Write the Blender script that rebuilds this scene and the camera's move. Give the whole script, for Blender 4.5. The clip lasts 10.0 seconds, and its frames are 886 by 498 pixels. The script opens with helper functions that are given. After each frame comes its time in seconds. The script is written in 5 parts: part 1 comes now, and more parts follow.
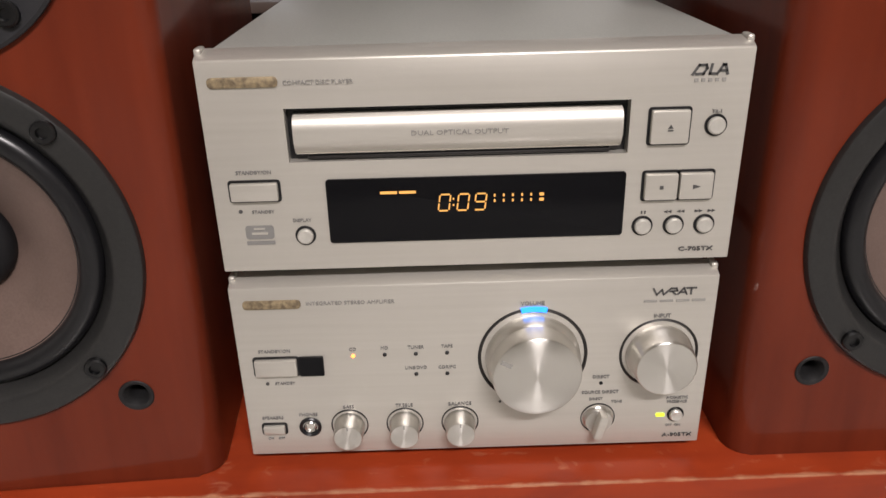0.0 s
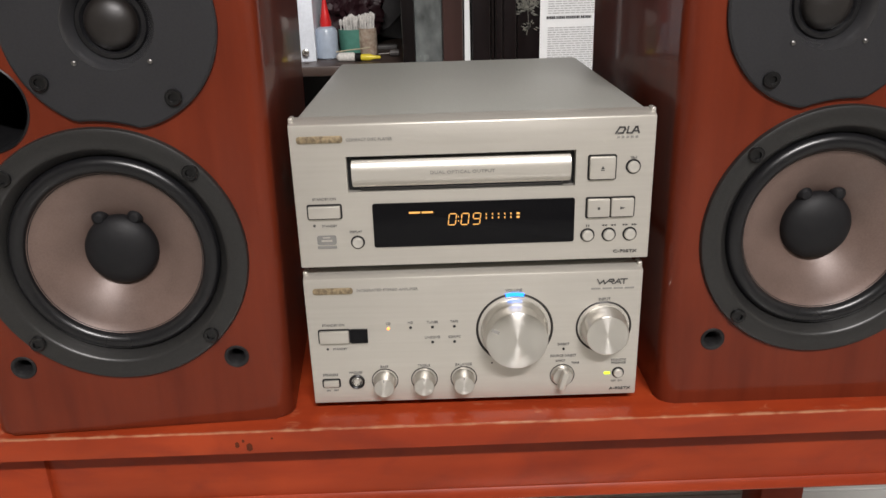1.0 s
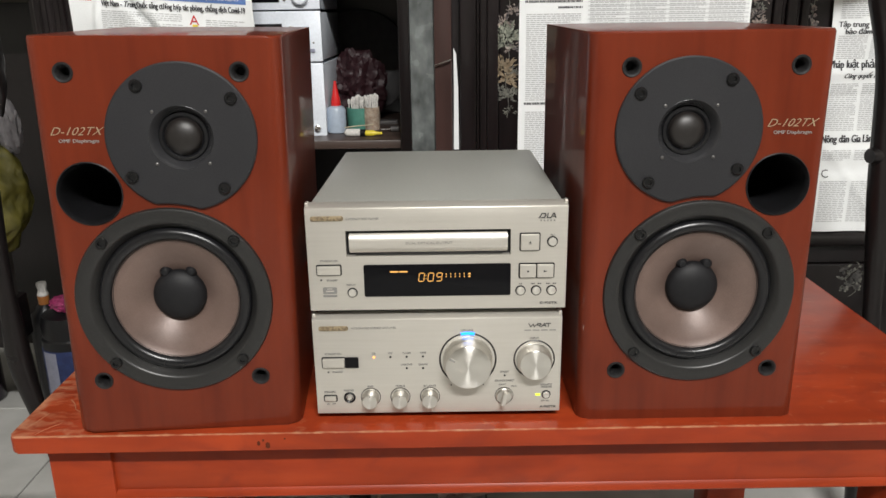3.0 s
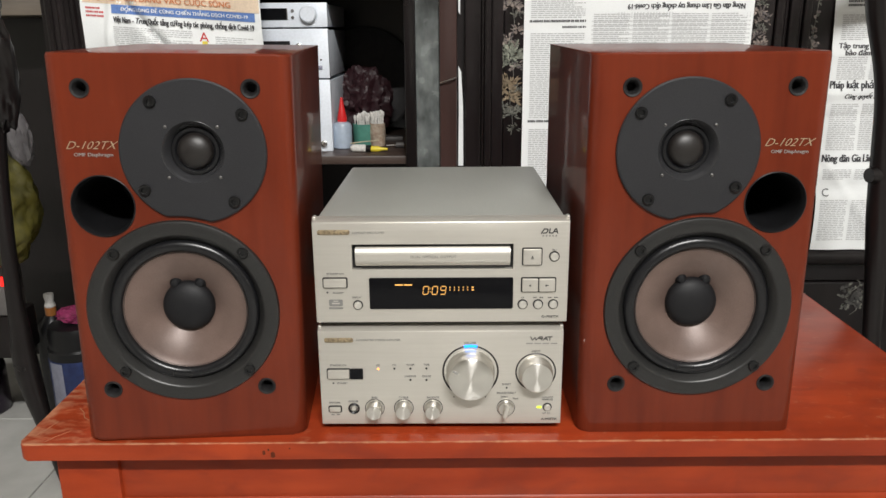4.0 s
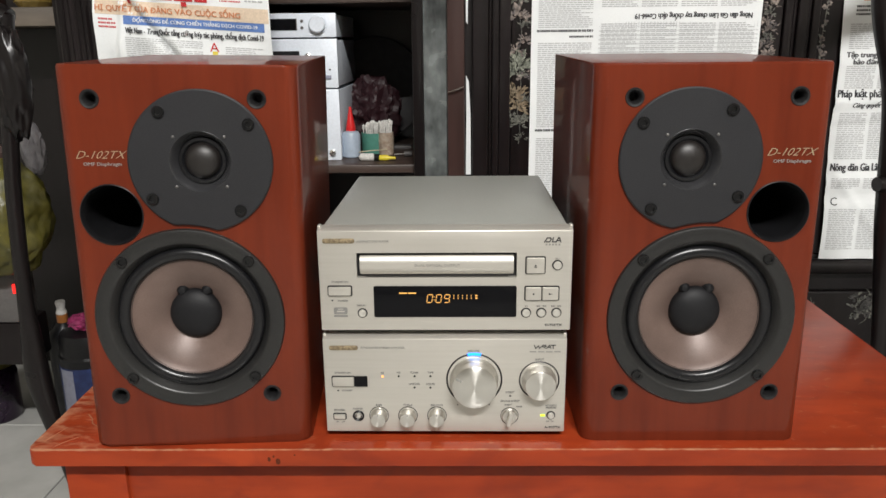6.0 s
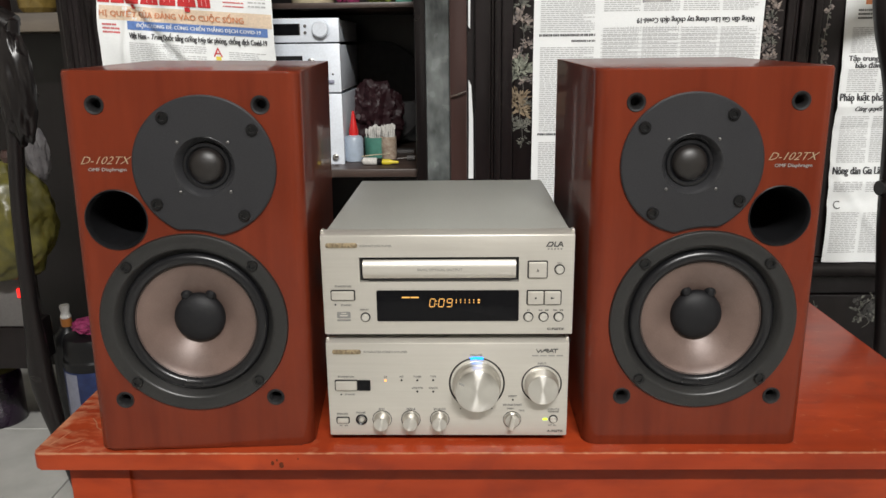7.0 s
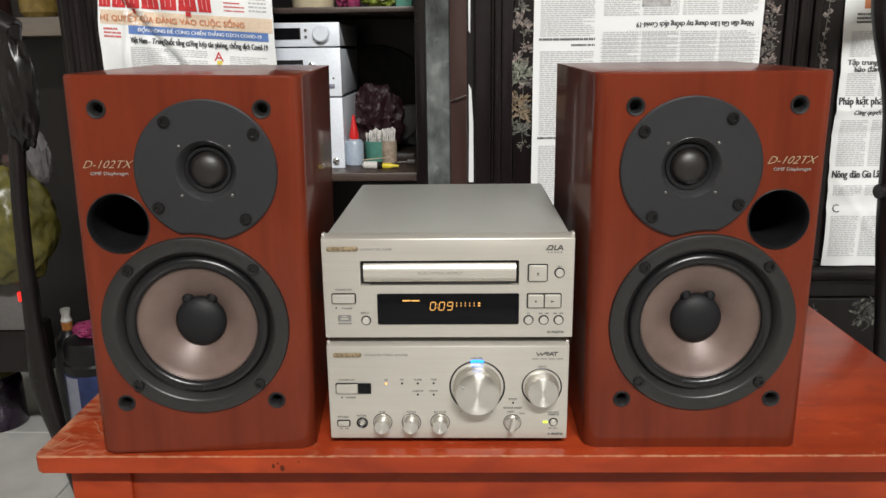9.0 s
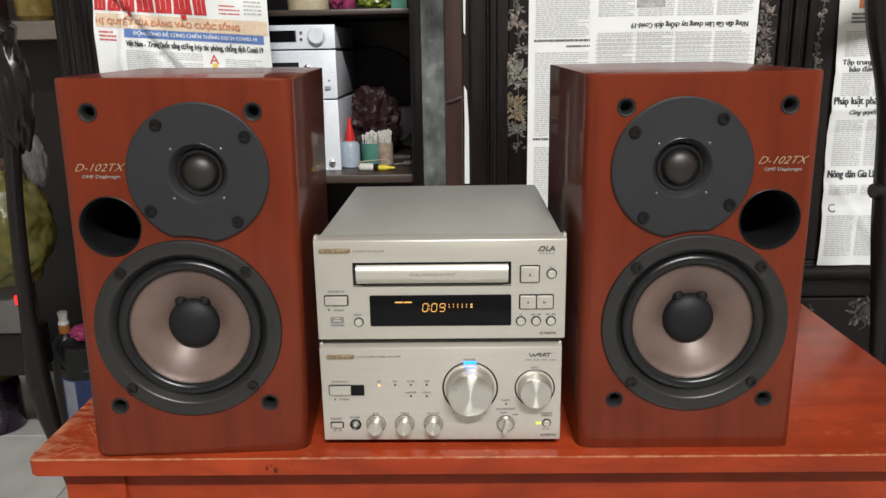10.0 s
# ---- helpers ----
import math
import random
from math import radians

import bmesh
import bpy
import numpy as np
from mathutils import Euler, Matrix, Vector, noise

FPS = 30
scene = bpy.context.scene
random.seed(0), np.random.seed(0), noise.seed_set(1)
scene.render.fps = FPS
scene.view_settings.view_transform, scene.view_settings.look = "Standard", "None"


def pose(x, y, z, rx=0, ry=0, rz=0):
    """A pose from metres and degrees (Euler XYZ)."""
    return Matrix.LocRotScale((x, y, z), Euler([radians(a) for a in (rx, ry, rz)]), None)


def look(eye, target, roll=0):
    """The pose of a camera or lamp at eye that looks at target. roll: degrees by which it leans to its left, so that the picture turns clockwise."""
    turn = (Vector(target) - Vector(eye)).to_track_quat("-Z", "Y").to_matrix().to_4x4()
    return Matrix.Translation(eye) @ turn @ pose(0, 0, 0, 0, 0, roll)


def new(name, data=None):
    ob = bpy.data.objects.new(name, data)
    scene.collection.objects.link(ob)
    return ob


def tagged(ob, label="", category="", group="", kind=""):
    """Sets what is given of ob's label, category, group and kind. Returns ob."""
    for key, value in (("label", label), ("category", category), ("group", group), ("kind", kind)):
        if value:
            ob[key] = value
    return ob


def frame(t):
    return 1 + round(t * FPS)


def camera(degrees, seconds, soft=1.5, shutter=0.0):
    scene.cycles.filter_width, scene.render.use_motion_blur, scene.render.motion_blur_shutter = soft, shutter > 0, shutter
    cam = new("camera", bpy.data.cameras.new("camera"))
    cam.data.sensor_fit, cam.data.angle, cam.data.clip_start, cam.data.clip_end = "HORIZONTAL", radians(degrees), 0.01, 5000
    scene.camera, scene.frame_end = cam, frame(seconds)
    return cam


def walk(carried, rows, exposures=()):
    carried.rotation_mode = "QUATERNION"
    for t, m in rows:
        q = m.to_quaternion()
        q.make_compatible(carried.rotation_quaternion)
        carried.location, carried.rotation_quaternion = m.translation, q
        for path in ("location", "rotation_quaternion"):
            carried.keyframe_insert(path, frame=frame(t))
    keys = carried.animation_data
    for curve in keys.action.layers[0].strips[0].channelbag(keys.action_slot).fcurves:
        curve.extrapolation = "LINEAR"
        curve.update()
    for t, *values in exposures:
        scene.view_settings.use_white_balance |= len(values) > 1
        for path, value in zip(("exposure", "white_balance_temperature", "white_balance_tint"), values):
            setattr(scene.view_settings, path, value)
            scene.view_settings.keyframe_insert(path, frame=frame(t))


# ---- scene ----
cam = camera(59.8, 10.0, soft=1.5)
PATH = [
    (0, (-0.0153, -0.2855, 0.6847), (0.0012, 1.5360, -0.1410), -1.46),
    (0.5, (-0.0268, -0.3504, 0.7060), (-0.0185, 1.4846, -0.0893), -1.00),
    (1, (-0.0189, -0.4272, 0.7195), (-0.0134, 1.4423, 0.0088), -1.75),
    (1.5, (-0.0088, -0.4977, 0.7403), (-0.0507, 1.3873, 0.0732), -2.52),
    (2, (0.0010, -0.5496, 0.7604), (-0.0575, 1.3442, 0.1199), -2.12),
    (2.5, (0.0086, -0.5722, 0.7741), (-0.0032, 1.3322, 0.1632), -1.13),
    (4, (0.0079, -0.5979, 0.7800), (-0.0090, 1.3263, 0.2350), -0.43),
    (4.5, (0.0113, -0.5990, 0.7825), (-0.0118, 1.3293, 0.2525), -0.52),
    (5, (0.0108, -0.6005, 0.7793), (-0.0189, 1.3295, 0.2555), -0.45),
    (5.5, (0.0124, -0.6014, 0.7802), (-0.0250, 1.3280, 0.2550), -0.46),
    (7, (0.0142, -0.6050, 0.7832), (-0.0387, 1.3266, 0.2674), -0.68),
    (7.5, (0.0144, -0.6058, 0.7815), (-0.0367, 1.3276, 0.2721), -0.73),
    (8, (0.0179, -0.6073, 0.7826), (-0.0338, 1.3270, 0.2766), -0.91),
    (8.5, (0.0182, -0.6075, 0.7825), (-0.0291, 1.3277, 0.2797), -0.77),
    (9, (0.0140, -0.6074, 0.7837), (-0.0391, 1.3266, 0.2770), -0.70),
    (9.5, (0.0179, -0.6076, 0.7839), (-0.0377, 1.3260, 0.2757), -0.89),
    (10, (0.0207, -0.6080, 0.7838), (-0.0329, 1.3270, 0.2809), -0.97),
]
EXPOSURES = [(0.0, -0.34, 6650, 18), (0.6, -0.31, 6600, 16), (1.6, -0.18, 6500, 12), (2.5, -0.12, 6500, 10), (10.0, -0.12, 6500, 10)]
walk(cam, [(t, look(eye, target, roll)) for t, eye, target, roll in PATH], EXPOSURES)

# ---- light ----
world = bpy.data.worlds.new("world")
scene.world = world
world.use_nodes = True
world.node_tree.nodes["Background"].inputs[0].default_value = (0.02, 0.02, 0.022, 1)
world.node_tree.nodes["Background"].inputs[1].default_value = 1.0


def area_lamp(name, at, target, sx, sy, power, colour):
    data = bpy.data.lights.new(name, "AREA")
    data.shape, data.size, data.size_y, data.energy, data.color = "RECTANGLE", sx, sy, power, colour
    ob = new(name, data)
    ob.matrix_world = look(at, target)
    return ob


area_lamp("tube_light", (0.40, -2.35, 2.71), (0.15, 0.05, 0.60), 1.2, 0.07, 146, (1.0, 0.985, 0.96))

# ---- materials ----


def material(name, colour, rough=0.5, metal=0.0, vary=0.12, scale=40.0, bump=0.0, stretch=(1, 1, 1), colour2=None, big=6.0, coat=0.0, spec=0.5):
    """A surface with variation at two scales: grain (scale, per metre, stretched) and stains (big, per metre)."""
    m = bpy.data.materials.new(name)
    m.use_nodes = True
    nt = m.node_tree
    b = nt.nodes["Principled BSDF"]
    tc = nt.nodes.new("ShaderNodeTexCoord")
    mp = nt.nodes.new("ShaderNodeMapping")
    mp.inputs["Scale"].default_value = stretch
    nt.links.new(tc.outputs["Object"], mp.inputs["Vector"])
    fine, broad = nt.nodes.new("ShaderNodeTexNoise"), nt.nodes.new("ShaderNodeTexNoise")
    fine.inputs["Scale"].default_value, fine.inputs["Detail"].default_value = scale, 5
    broad.inputs["Scale"].default_value, broad.inputs["Detail"].default_value = big, 3
    nt.links.new(mp.outputs[0], fine.inputs["Vector"])
    nt.links.new(tc.outputs["Object"], broad.inputs["Vector"])
    mix1 = nt.nodes.new("ShaderNodeMix")
    mix1.data_type = "RGBA"
    c2 = colour2 or tuple(c * (1 - 2 * vary) for c in colour)
    mix1.inputs[6].default_value, mix1.inputs[7].default_value = (*colour, 1), (*c2, 1)
    ramp = nt.nodes.new("ShaderNodeMapRange")
    ramp.inputs["From Min"].default_value, ramp.inputs["From Max"].default_value = 0.35, 0.7
    nt.links.new(fine.outputs[0], ramp.inputs[0])
    nt.links.new(ramp.outputs[0], mix1.inputs[0])
    mix2 = nt.nodes.new("ShaderNodeMix")
    mix2.data_type, mix2.blend_type = "RGBA", "MULTIPLY"
    mix2.inputs[0].default_value = 1.0
    grey = nt.nodes.new("ShaderNodeMapRange")
    grey.inputs["From Min"].default_value, grey.inputs["From Max"].default_value = 0.3, 0.7
    grey.inputs["To Min"].default_value, grey.inputs["To Max"].default_value = 1 - vary, 1.0
    nt.links.new(broad.outputs[0], grey.inputs[0])
    nt.links.new(mix1.outputs[2], mix2.inputs[6])
    nt.links.new(grey.outputs[0], mix2.inputs[7])
    nt.links.new(mix2.outputs[2], b.inputs["Base Color"])
    rr = nt.nodes.new("ShaderNodeMapRange")
    rr.inputs["To Min"].default_value, rr.inputs["To Max"].default_value = max(0.02, rough - 0.06), min(1, rough + 0.08)
    nt.links.new(broad.outputs[0], rr.inputs[0])
    nt.links.new(rr.outputs[0], b.inputs["Roughness"])
    b.inputs["Metallic"].default_value = metal
    b.inputs["Specular IOR Level"].default_value = spec
    b.inputs["Coat Weight"].default_value = coat
    b.inputs["Coat Roughness"].default_value = 0.08
    if bump:
        bp = nt.nodes.new("ShaderNodeBump")
        bp.inputs["Strength"].default_value, bp.inputs["Distance"].default_value = bump, 0.001
        nt.links.new(fine.outputs[0], bp.inputs["Height"])
        nt.links.new(bp.outputs[0], b.inputs["Normal"])
    return m


def glow(name, colour, strength):
    m = bpy.data.materials.new(name)
    m.use_nodes = True
    b = m.node_tree.nodes["Principled BSDF"]
    b.inputs["Base Color"].default_value = (*[0.3 * c for c in colour], 1)
    b.inputs["Emission Color"].default_value = (*colour, 1)
    b.inputs["Emission Strength"].default_value = strength
    return m


VENEER = material("red_cherry_veneer", (0.152, 0.0255, 0.0105), 0.32, 0, 0.20, 60, 0.03, (1, 1, 0.10), (0.112, 0.0180, 0.0078), 7, coat=0.36, spec=0.05)
SILVER = material("champagne_silver_panel", (0.56, 0.535, 0.485), 0.38, 0.55, 0.04, 400, 0.02, (0.03, 1, 1), (0.53, 0.505, 0.455), 9)
BUTTON_SILVER = material("bright_satin_silver", (0.62, 0.60, 0.55), 0.30, 0.5, 0.05, 300)
LID = material("painted_silver_lid", (0.44, 0.445, 0.41), 0.42, 0.35, 0.05, 900, 0.05, (1, 1, 1), None, 7)
FRAME_GREY = material("olive_grey_moulded_frame", (0.0205, 0.0201, 0.0196), 0.34, 0, 0.12, 700, 0.05, (1, 1, 1), None, 14, spec=0.4)
DARK_PLATE = material("dark_grey_moulded_plastic", (0.0185, 0.0184, 0.0208), 0.50, 0, 0.12, 700, 0.06, (1, 1, 1), None, 14, spec=0.35)
RUBBER = material("black_rubber", (0.0085, 0.0085, 0.0098), 0.27, 0, 0.1, 300, 0.03, spec=0.42)
SCREW_BLACK = material("blackened_steel", (0.0035, 0.0035, 0.0040), 0.30, 0, 0.1, 300, spec=0.45)
FOAM = material("dull_black_sponge_rubber", (0.014, 0.0135, 0.014), 0.55, 0, 0.1, 300, 0.1, spec=0.25)
CAP_BLACK = material("matt_black_moulding", (0.0075, 0.0075, 0.0088), 0.55, 0, 0.1, 300, 0.03, spec=0.28)
RIVET = material("dull_dark_metal", (0.16, 0.155, 0.15), 0.35, 0.9, 0.05, 300)
BLACK = material("black_plastic", (0.010, 0.010, 0.011), 0.33, 0, 0.1, 300, spec=0.33)
CONE = material("pinkish_brown_woven_cone", (0.158, 0.108, 0.091), 0.42, 0.15, 0.28, 900, 0.03, (1, 1, 1), (0.138, 0.091, 0.075), 34)
DOME = material("brown_silk_dome", (0.012, 0.0095, 0.0085), 0.45, 0, 0.1, 500, 0.05)
GLOSS_GREY = material("glossy_grey_horn", (0.045, 0.045, 0.048), 0.20, 0.3, 0.05, 200)
CHROME = material("bright_metal", (0.75, 0.74, 0.72), 0.18, 1.0, 0.05, 300)
GOLD = material("pale_gold_print", (0.50, 0.43, 0.29), 0.35, 0.5, 0.05, 300)
WORN_GOLD = material("worn_brown_gold_badge", (0.42, 0.33, 0.20), 0.5, 0.5, 0.25, 500, 0.3, (1, 1, 1), (0.16, 0.12, 0.08), 200)
INK = material("dark_grey_print", (0.07, 0.068, 0.066), 0.6, 0, 0.05, 300)
CAPTION = material("grey_caption_print", (0.20, 0.195, 0.185), 0.6, 0, 0.05, 300)
PALE_INK = material("mid_grey_print", (0.28, 0.27, 0.25), 0.6, 0, 0.05, 300)
GLASS_BLACK = material("black_display_glass", (0.005, 0.005, 0.006), 0.10, 0, 0.05, 30, spec=0.15)
FLOOR_TILE = material("pale_marbled_tile", (0.60, 0.595, 0.565), 0.15, 0, 0.16, 9, 0, (1, 1, 1), (0.46, 0.455, 0.43), 2.5)
GROUT = material("grey_grout", (0.16, 0.15, 0.14), 0.8, 0, 0.2, 60)
WALL_PAINT = material("cream_wall_paint", (0.62, 0.60, 0.55), 0.8, 0, 0.06, 200, 0.05)
EBONY = material("black_brown_lacquered_wood", (0.0155, 0.0115, 0.0120), 0.30, 0, 0.2, 50, 0.03, (1, 1, 0.08), (0.007, 0.005, 0.005), 5, coat=0.06, spec=0.35)
CHAIR_LACQUER = material("black_chair_lacquer", (0.011, 0.0085, 0.0088), 0.28, 0, 0.2, 50, 0.03, (1, 1, 0.08), (0.007, 0.0055, 0.0055), 5, spec=0.4)
BROWN_WOOD = material("dark_red_brown_wood", (0.060, 0.031, 0.027), 0.35, 0, 0.2, 50, 0.05, (1, 1, 0.08), (0.04, 0.020, 0.017), 5)
SHELF_WOOD = material("worn_dark_shelf_wood", (0.070, 0.047, 0.038), 0.4, 0, 0.2, 50, 0.1, (0.1, 1, 1), (0.04, 0.027, 0.022), 8)
SILVER_BLUE = material("cool_silver_plastic", (0.78, 0.83, 0.90), 0.35, 0.1, 0.04, 300)
NEWSPRINT = material("newsprint_paper", (0.84, 0.86, 0.86), 0.8, 0, 0.06, 500, 0.1, (1, 1, 1), (0.80, 0.82, 0.82), 12)
NEWS_INK = material("newspaper_black_ink", (0.05, 0.05, 0.055), 0.8, 0, 0.1, 400)
NEWS_GREY = material("newspaper_small_print", (0.44, 0.445, 0.45), 0.85, 0, 0.2, 900, 0, (1, 1, 1), (0.62, 0.625, 0.63), 150)
NEWS_RED = material("newspaper_red_ink", (0.62, 0.035, 0.04), 0.8, 0, 0.1, 300)
NEWS_BLUE = material("newspaper_blue_ink", (0.13, 0.24, 0.56), 0.8, 0, 0.1, 300)
NEWS_ORANGE = material("newspaper_orange_ink", (0.68, 0.26, 0.12), 0.8, 0, 0.1, 300)
NEWS_CREAM = material("newspaper_cream_band", (0.82, 0.66, 0.50), 0.85, 0, 0.08, 300)
PEARL = material("mother_of_pearl_inlay", (0.46, 0.38, 0.33), 0.25, 0.1, 0.55, 170, 0.1, (1, 1, 1), (0.11, 0.105, 0.115), 90)
PEARL_DARK = material("dull_pearl_leaf", (0.26, 0.26, 0.22), 0.3, 0.1, 0.5, 170, 0.1, (1, 1, 1), (0.06, 0.06, 0.06), 90)
RED_PLASTIC = material("red_plastic", (0.65, 0.02, 0.02), 0.35, 0, 0.05, 100)
CLEAR_BLUE = material("cloudy_bluish_plastic", (0.40, 0.47, 0.56), 0.3, 0, 0.08, 100)
GREEN_PLASTIC = material("sea_green_plastic", (0.09, 0.27, 0.21), 0.4, 0, 0.1, 100)
COTTON = material("white_cotton", (0.72, 0.70, 0.66), 0.9, 0, 0.12, 300, 0.3)
YELLOW_PLASTIC = material("yellow_plastic", (0.75, 0.60, 0.04), 0.4, 0, 0.1, 100)
YELLOW_BAG = material("crumpled_yellow_green_bag", (0.150, 0.132, 0.026), 0.32, 0, 0.35, 40, 0.4, (1, 1, 1), (0.07, 0.066, 0.020), 12)
MAROON_BAG = material("crumpled_maroon_plastic", (0.030, 0.010, 0.013), 0.48, 0, 0.3, 60, 0.4, (1, 1, 1), (0.022, 0.008, 0.010), 30, spec=0.3)
PINK_BAG = material("crumpled_pink_plastic", (0.40, 0.05, 0.16), 0.25, 0, 0.3, 60, 0.6)
PURPLE = material("purple_dark_plastic", (0.022, 0.010, 0.026), 0.2, 0, 0.2, 60)
DEVICE_GREY = material("pale_grey_device_plastic", (0.12, 0.112, 0.108), 0.5, 0, 0.1, 200)
BLUE_LABEL = material("blue_printed_label", (0.012, 0.022, 0.09), 0.4, 0, 0.3, 90, 0, (1, 1, 1), (0.02, 0.04, 0.14), 30)
WHITE_LABEL = material("white_printed_label", (0.27, 0.28, 0.36), 0.4, 0, 0.1, 90)
# grey glass whose light and dark blotches are reflections put into the colour
REFLECTION_GLASS = material("grey_glass_painted_reflections", (0.22, 0.24, 0.235), 0.25, 0, 0.6, 34, 0.1, (1, 1, 0.4), (0.045, 0.05, 0.05), 26)
CREAM_TUB = material("cream_plastic", (0.60, 0.52, 0.36), 0.5, 0, 0.1, 100)
GREEN_BAG = material("lime_green_wrapper", (0.28, 0.36, 0.06), 0.3, 0, 0.3, 70, 0.4)

AMBER = glow("amber_display_light", (1.0, 0.50, 0.12), 1.1)
LED_BLUE = glow("blue_light", (0.006, 0.22, 1.0), 3.6)
LED_ORANGE = glow("orange_light", (1.0, 0.35, 0.08), 3.0)
LED_GREEN = glow("yellow_green_light", (0.75, 0.95, 0.05), 1.6)
LED_RED = glow("red_light", (1.0, 0.02, 0.015), 1.8)
TUBE_GLOW = glow("lit_tube", (1.0, 0.97, 0.90), 6.0)


def spun_metal():
    """Turned aluminium: highlights fan out from the middle of a knob's face."""
    m = bpy.data.materials.new("spun_aluminium")
    m.use_nodes = True
    nt = m.node_tree
    b = nt.nodes["Principled BSDF"]
    b.inputs["Base Color"].default_value = (0.72, 0.70, 0.66, 1)
    b.inputs["Metallic"].default_value = 1.0
    b.inputs["Roughness"].default_value = 0.30
    b.inputs["Anisotropic"].default_value = 0.93
    b.inputs["Anisotropic Rotation"].default_value = 0.25
    tg = nt.nodes.new("ShaderNodeTangent")
    tg.direction_type, tg.axis = "RADIAL", "Y"
    nt.links.new(tg.outputs[0], b.inputs["Tangent"])
    return m


SPUN = spun_metal()


def worn_table():
    """Orange-red varnish, with straight grain, streaks, and scuffs that bare paler wood at the edges and one corner."""
    m = material("worn_orange_red_varnish", (0.350, 0.047, 0.0125), 0.33, 0, 0.28, 42, 0.07, (0.16, 1, 1), (0.250, 0.029, 0.0090), 11, coat=0.05, spec=0.2)
    nt = m.node_tree
    b = nt.nodes["Principled BSDF"]
    src = b.inputs["Base Color"].links[0].from_socket
    tc = nt.nodes.new("ShaderNodeTexCoord")
    scuff = nt.nodes.new("ShaderNodeTexNoise")
    scuff.inputs["Scale"].default_value, scuff.inputs["Detail"].default_value, scuff.inputs["Distortion"].default_value = 120, 14, 0.6
    streak = nt.nodes.new("ShaderNodeMapping")
    streak.inputs["Scale"].default_value = (0.6, 1, 1)
    nt.links.new(tc.outputs["Object"], streak.inputs["Vector"])
    nt.links.new(streak.outputs[0], scuff.inputs["Vector"])
    sep = nt.nodes.new("ShaderNodeSeparateXYZ")
    nt.links.new(tc.outputs["Object"], sep.inputs[0])
    left = nt.nodes.new("ShaderNodeMapRange")
    left.inputs["From Min"].default_value, left.inputs["From Max"].default_value = -0.24, -0.36
    left.inputs["To Min"].default_value, left.inputs["To Max"].default_value = 0.0, 0.17
    nt.links.new(sep.outputs["X"], left.inputs[0])
    front = nt.nodes.new("ShaderNodeMapRange")
    front.inputs["From Min"].default_value, front.inputs["From Max"].default_value = -0.0236, -0.0258
    front.inputs["To Min"].default_value, front.inputs["To Max"].default_value = 0.0, 0.36
    nt.links.new(sep.outputs["Y"], front.inputs[0])
    upper = nt.nodes.new("ShaderNodeMapRange")
    upper.inputs["From Min"].default_value, upper.inputs["From Max"].default_value = 0.4470, 0.4492
    nt.links.new(sep.outputs["Z"], upper.inputs[0])
    end = nt.nodes.new("ShaderNodeMapRange")
    end.inputs["From Min"].default_value, end.inputs["From Max"].default_value = -0.338, -0.356
    end.inputs["To Min"].default_value, end.inputs["To Max"].default_value = 0.0, 0.14
    nt.links.new(sep.outputs["X"], end.inputs[0])
    both = nt.nodes.new("ShaderNodeMath")
    nt.links.new(left.outputs[0], both.inputs[0])
    nt.links.new(end.outputs[0], both.inputs[1])
    add1 = nt.nodes.new("ShaderNodeMath")
    nt.links.new(both.outputs[0], add1.inputs[0])
    nt.links.new(front.outputs[0], add1.inputs[1])
    add2 = nt.nodes.new("ShaderNodeMath")
    nt.links.new(add1.outputs[0], add2.inputs[0])
    nt.links.new(scuff.outputs[0], add2.inputs[1])
    cut = nt.nodes.new("ShaderNodeMapRange")
    cut.inputs["From Min"].default_value, cut.inputs["From Max"].default_value = 0.62, 0.95
    worn = nt.nodes.new("ShaderNodeMath")
    worn.operation = "MULTIPLY"
    nt.links.new(add2.outputs[0], worn.inputs[0])
    nt.links.new(upper.outputs[0], worn.inputs[1])
    nt.links.new(worn.outputs[0], cut.inputs[0])
    amount = nt.nodes.new("ShaderNodeMath")
    amount.operation = "MULTIPLY"
    amount.inputs[1].default_value = 0.50
    nt.links.new(cut.outputs[0], amount.inputs[0])
    mx = nt.nodes.new("ShaderNodeMix")
    mx.data_type = "RGBA"
    mx.inputs[7].default_value = (0.58, 0.33, 0.19, 1)
    nt.links.new(amount.outputs[0], mx.inputs[0])
    # thin dark patches where the varnish has yellowed and soaked up dirt
    cloud = nt.nodes.new("ShaderNodeTexNoise")
    cloud.inputs["Scale"].default_value, cloud.inputs["Detail"].default_value, cloud.inputs["Distortion"].default_value = 26, 8, 1.2
    nt.links.new(streak.outputs[0], cloud.inputs["Vector"])
    soak = nt.nodes.new("ShaderNodeMapRange")
    soak.inputs["From Min"].default_value, soak.inputs["From Max"].default_value = 0.50, 0.72
    soak.inputs["To Max"].default_value = 0.55
    nt.links.new(cloud.outputs[0], soak.inputs[0])
    dark = nt.nodes.new("ShaderNodeMix")
    dark.data_type = "RGBA"
    dark.inputs[7].default_value = (0.17, 0.022, 0.010, 1)
    nt.links.new(soak.outputs[0], dark.inputs[0])
    nt.links.new(src, dark.inputs[6])
    nt.links.new(dark.outputs[2], mx.inputs[6])
    nt.links.new(mx.outputs[2], b.inputs["Base Color"])
    return m


def radial_sheen(m, amount):
    """Fibres that run round a cone stretch its highlights along the radius."""
    nt = m.node_tree
    b = nt.nodes["Principled BSDF"]
    b.inputs["Anisotropic"].default_value = amount
    b.inputs["Anisotropic Rotation"].default_value = 0.25
    tg = nt.nodes.new("ShaderNodeTangent")
    tg.direction_type, tg.axis = "RADIAL", "Y"
    nt.links.new(tg.outputs[0], b.inputs["Tangent"])


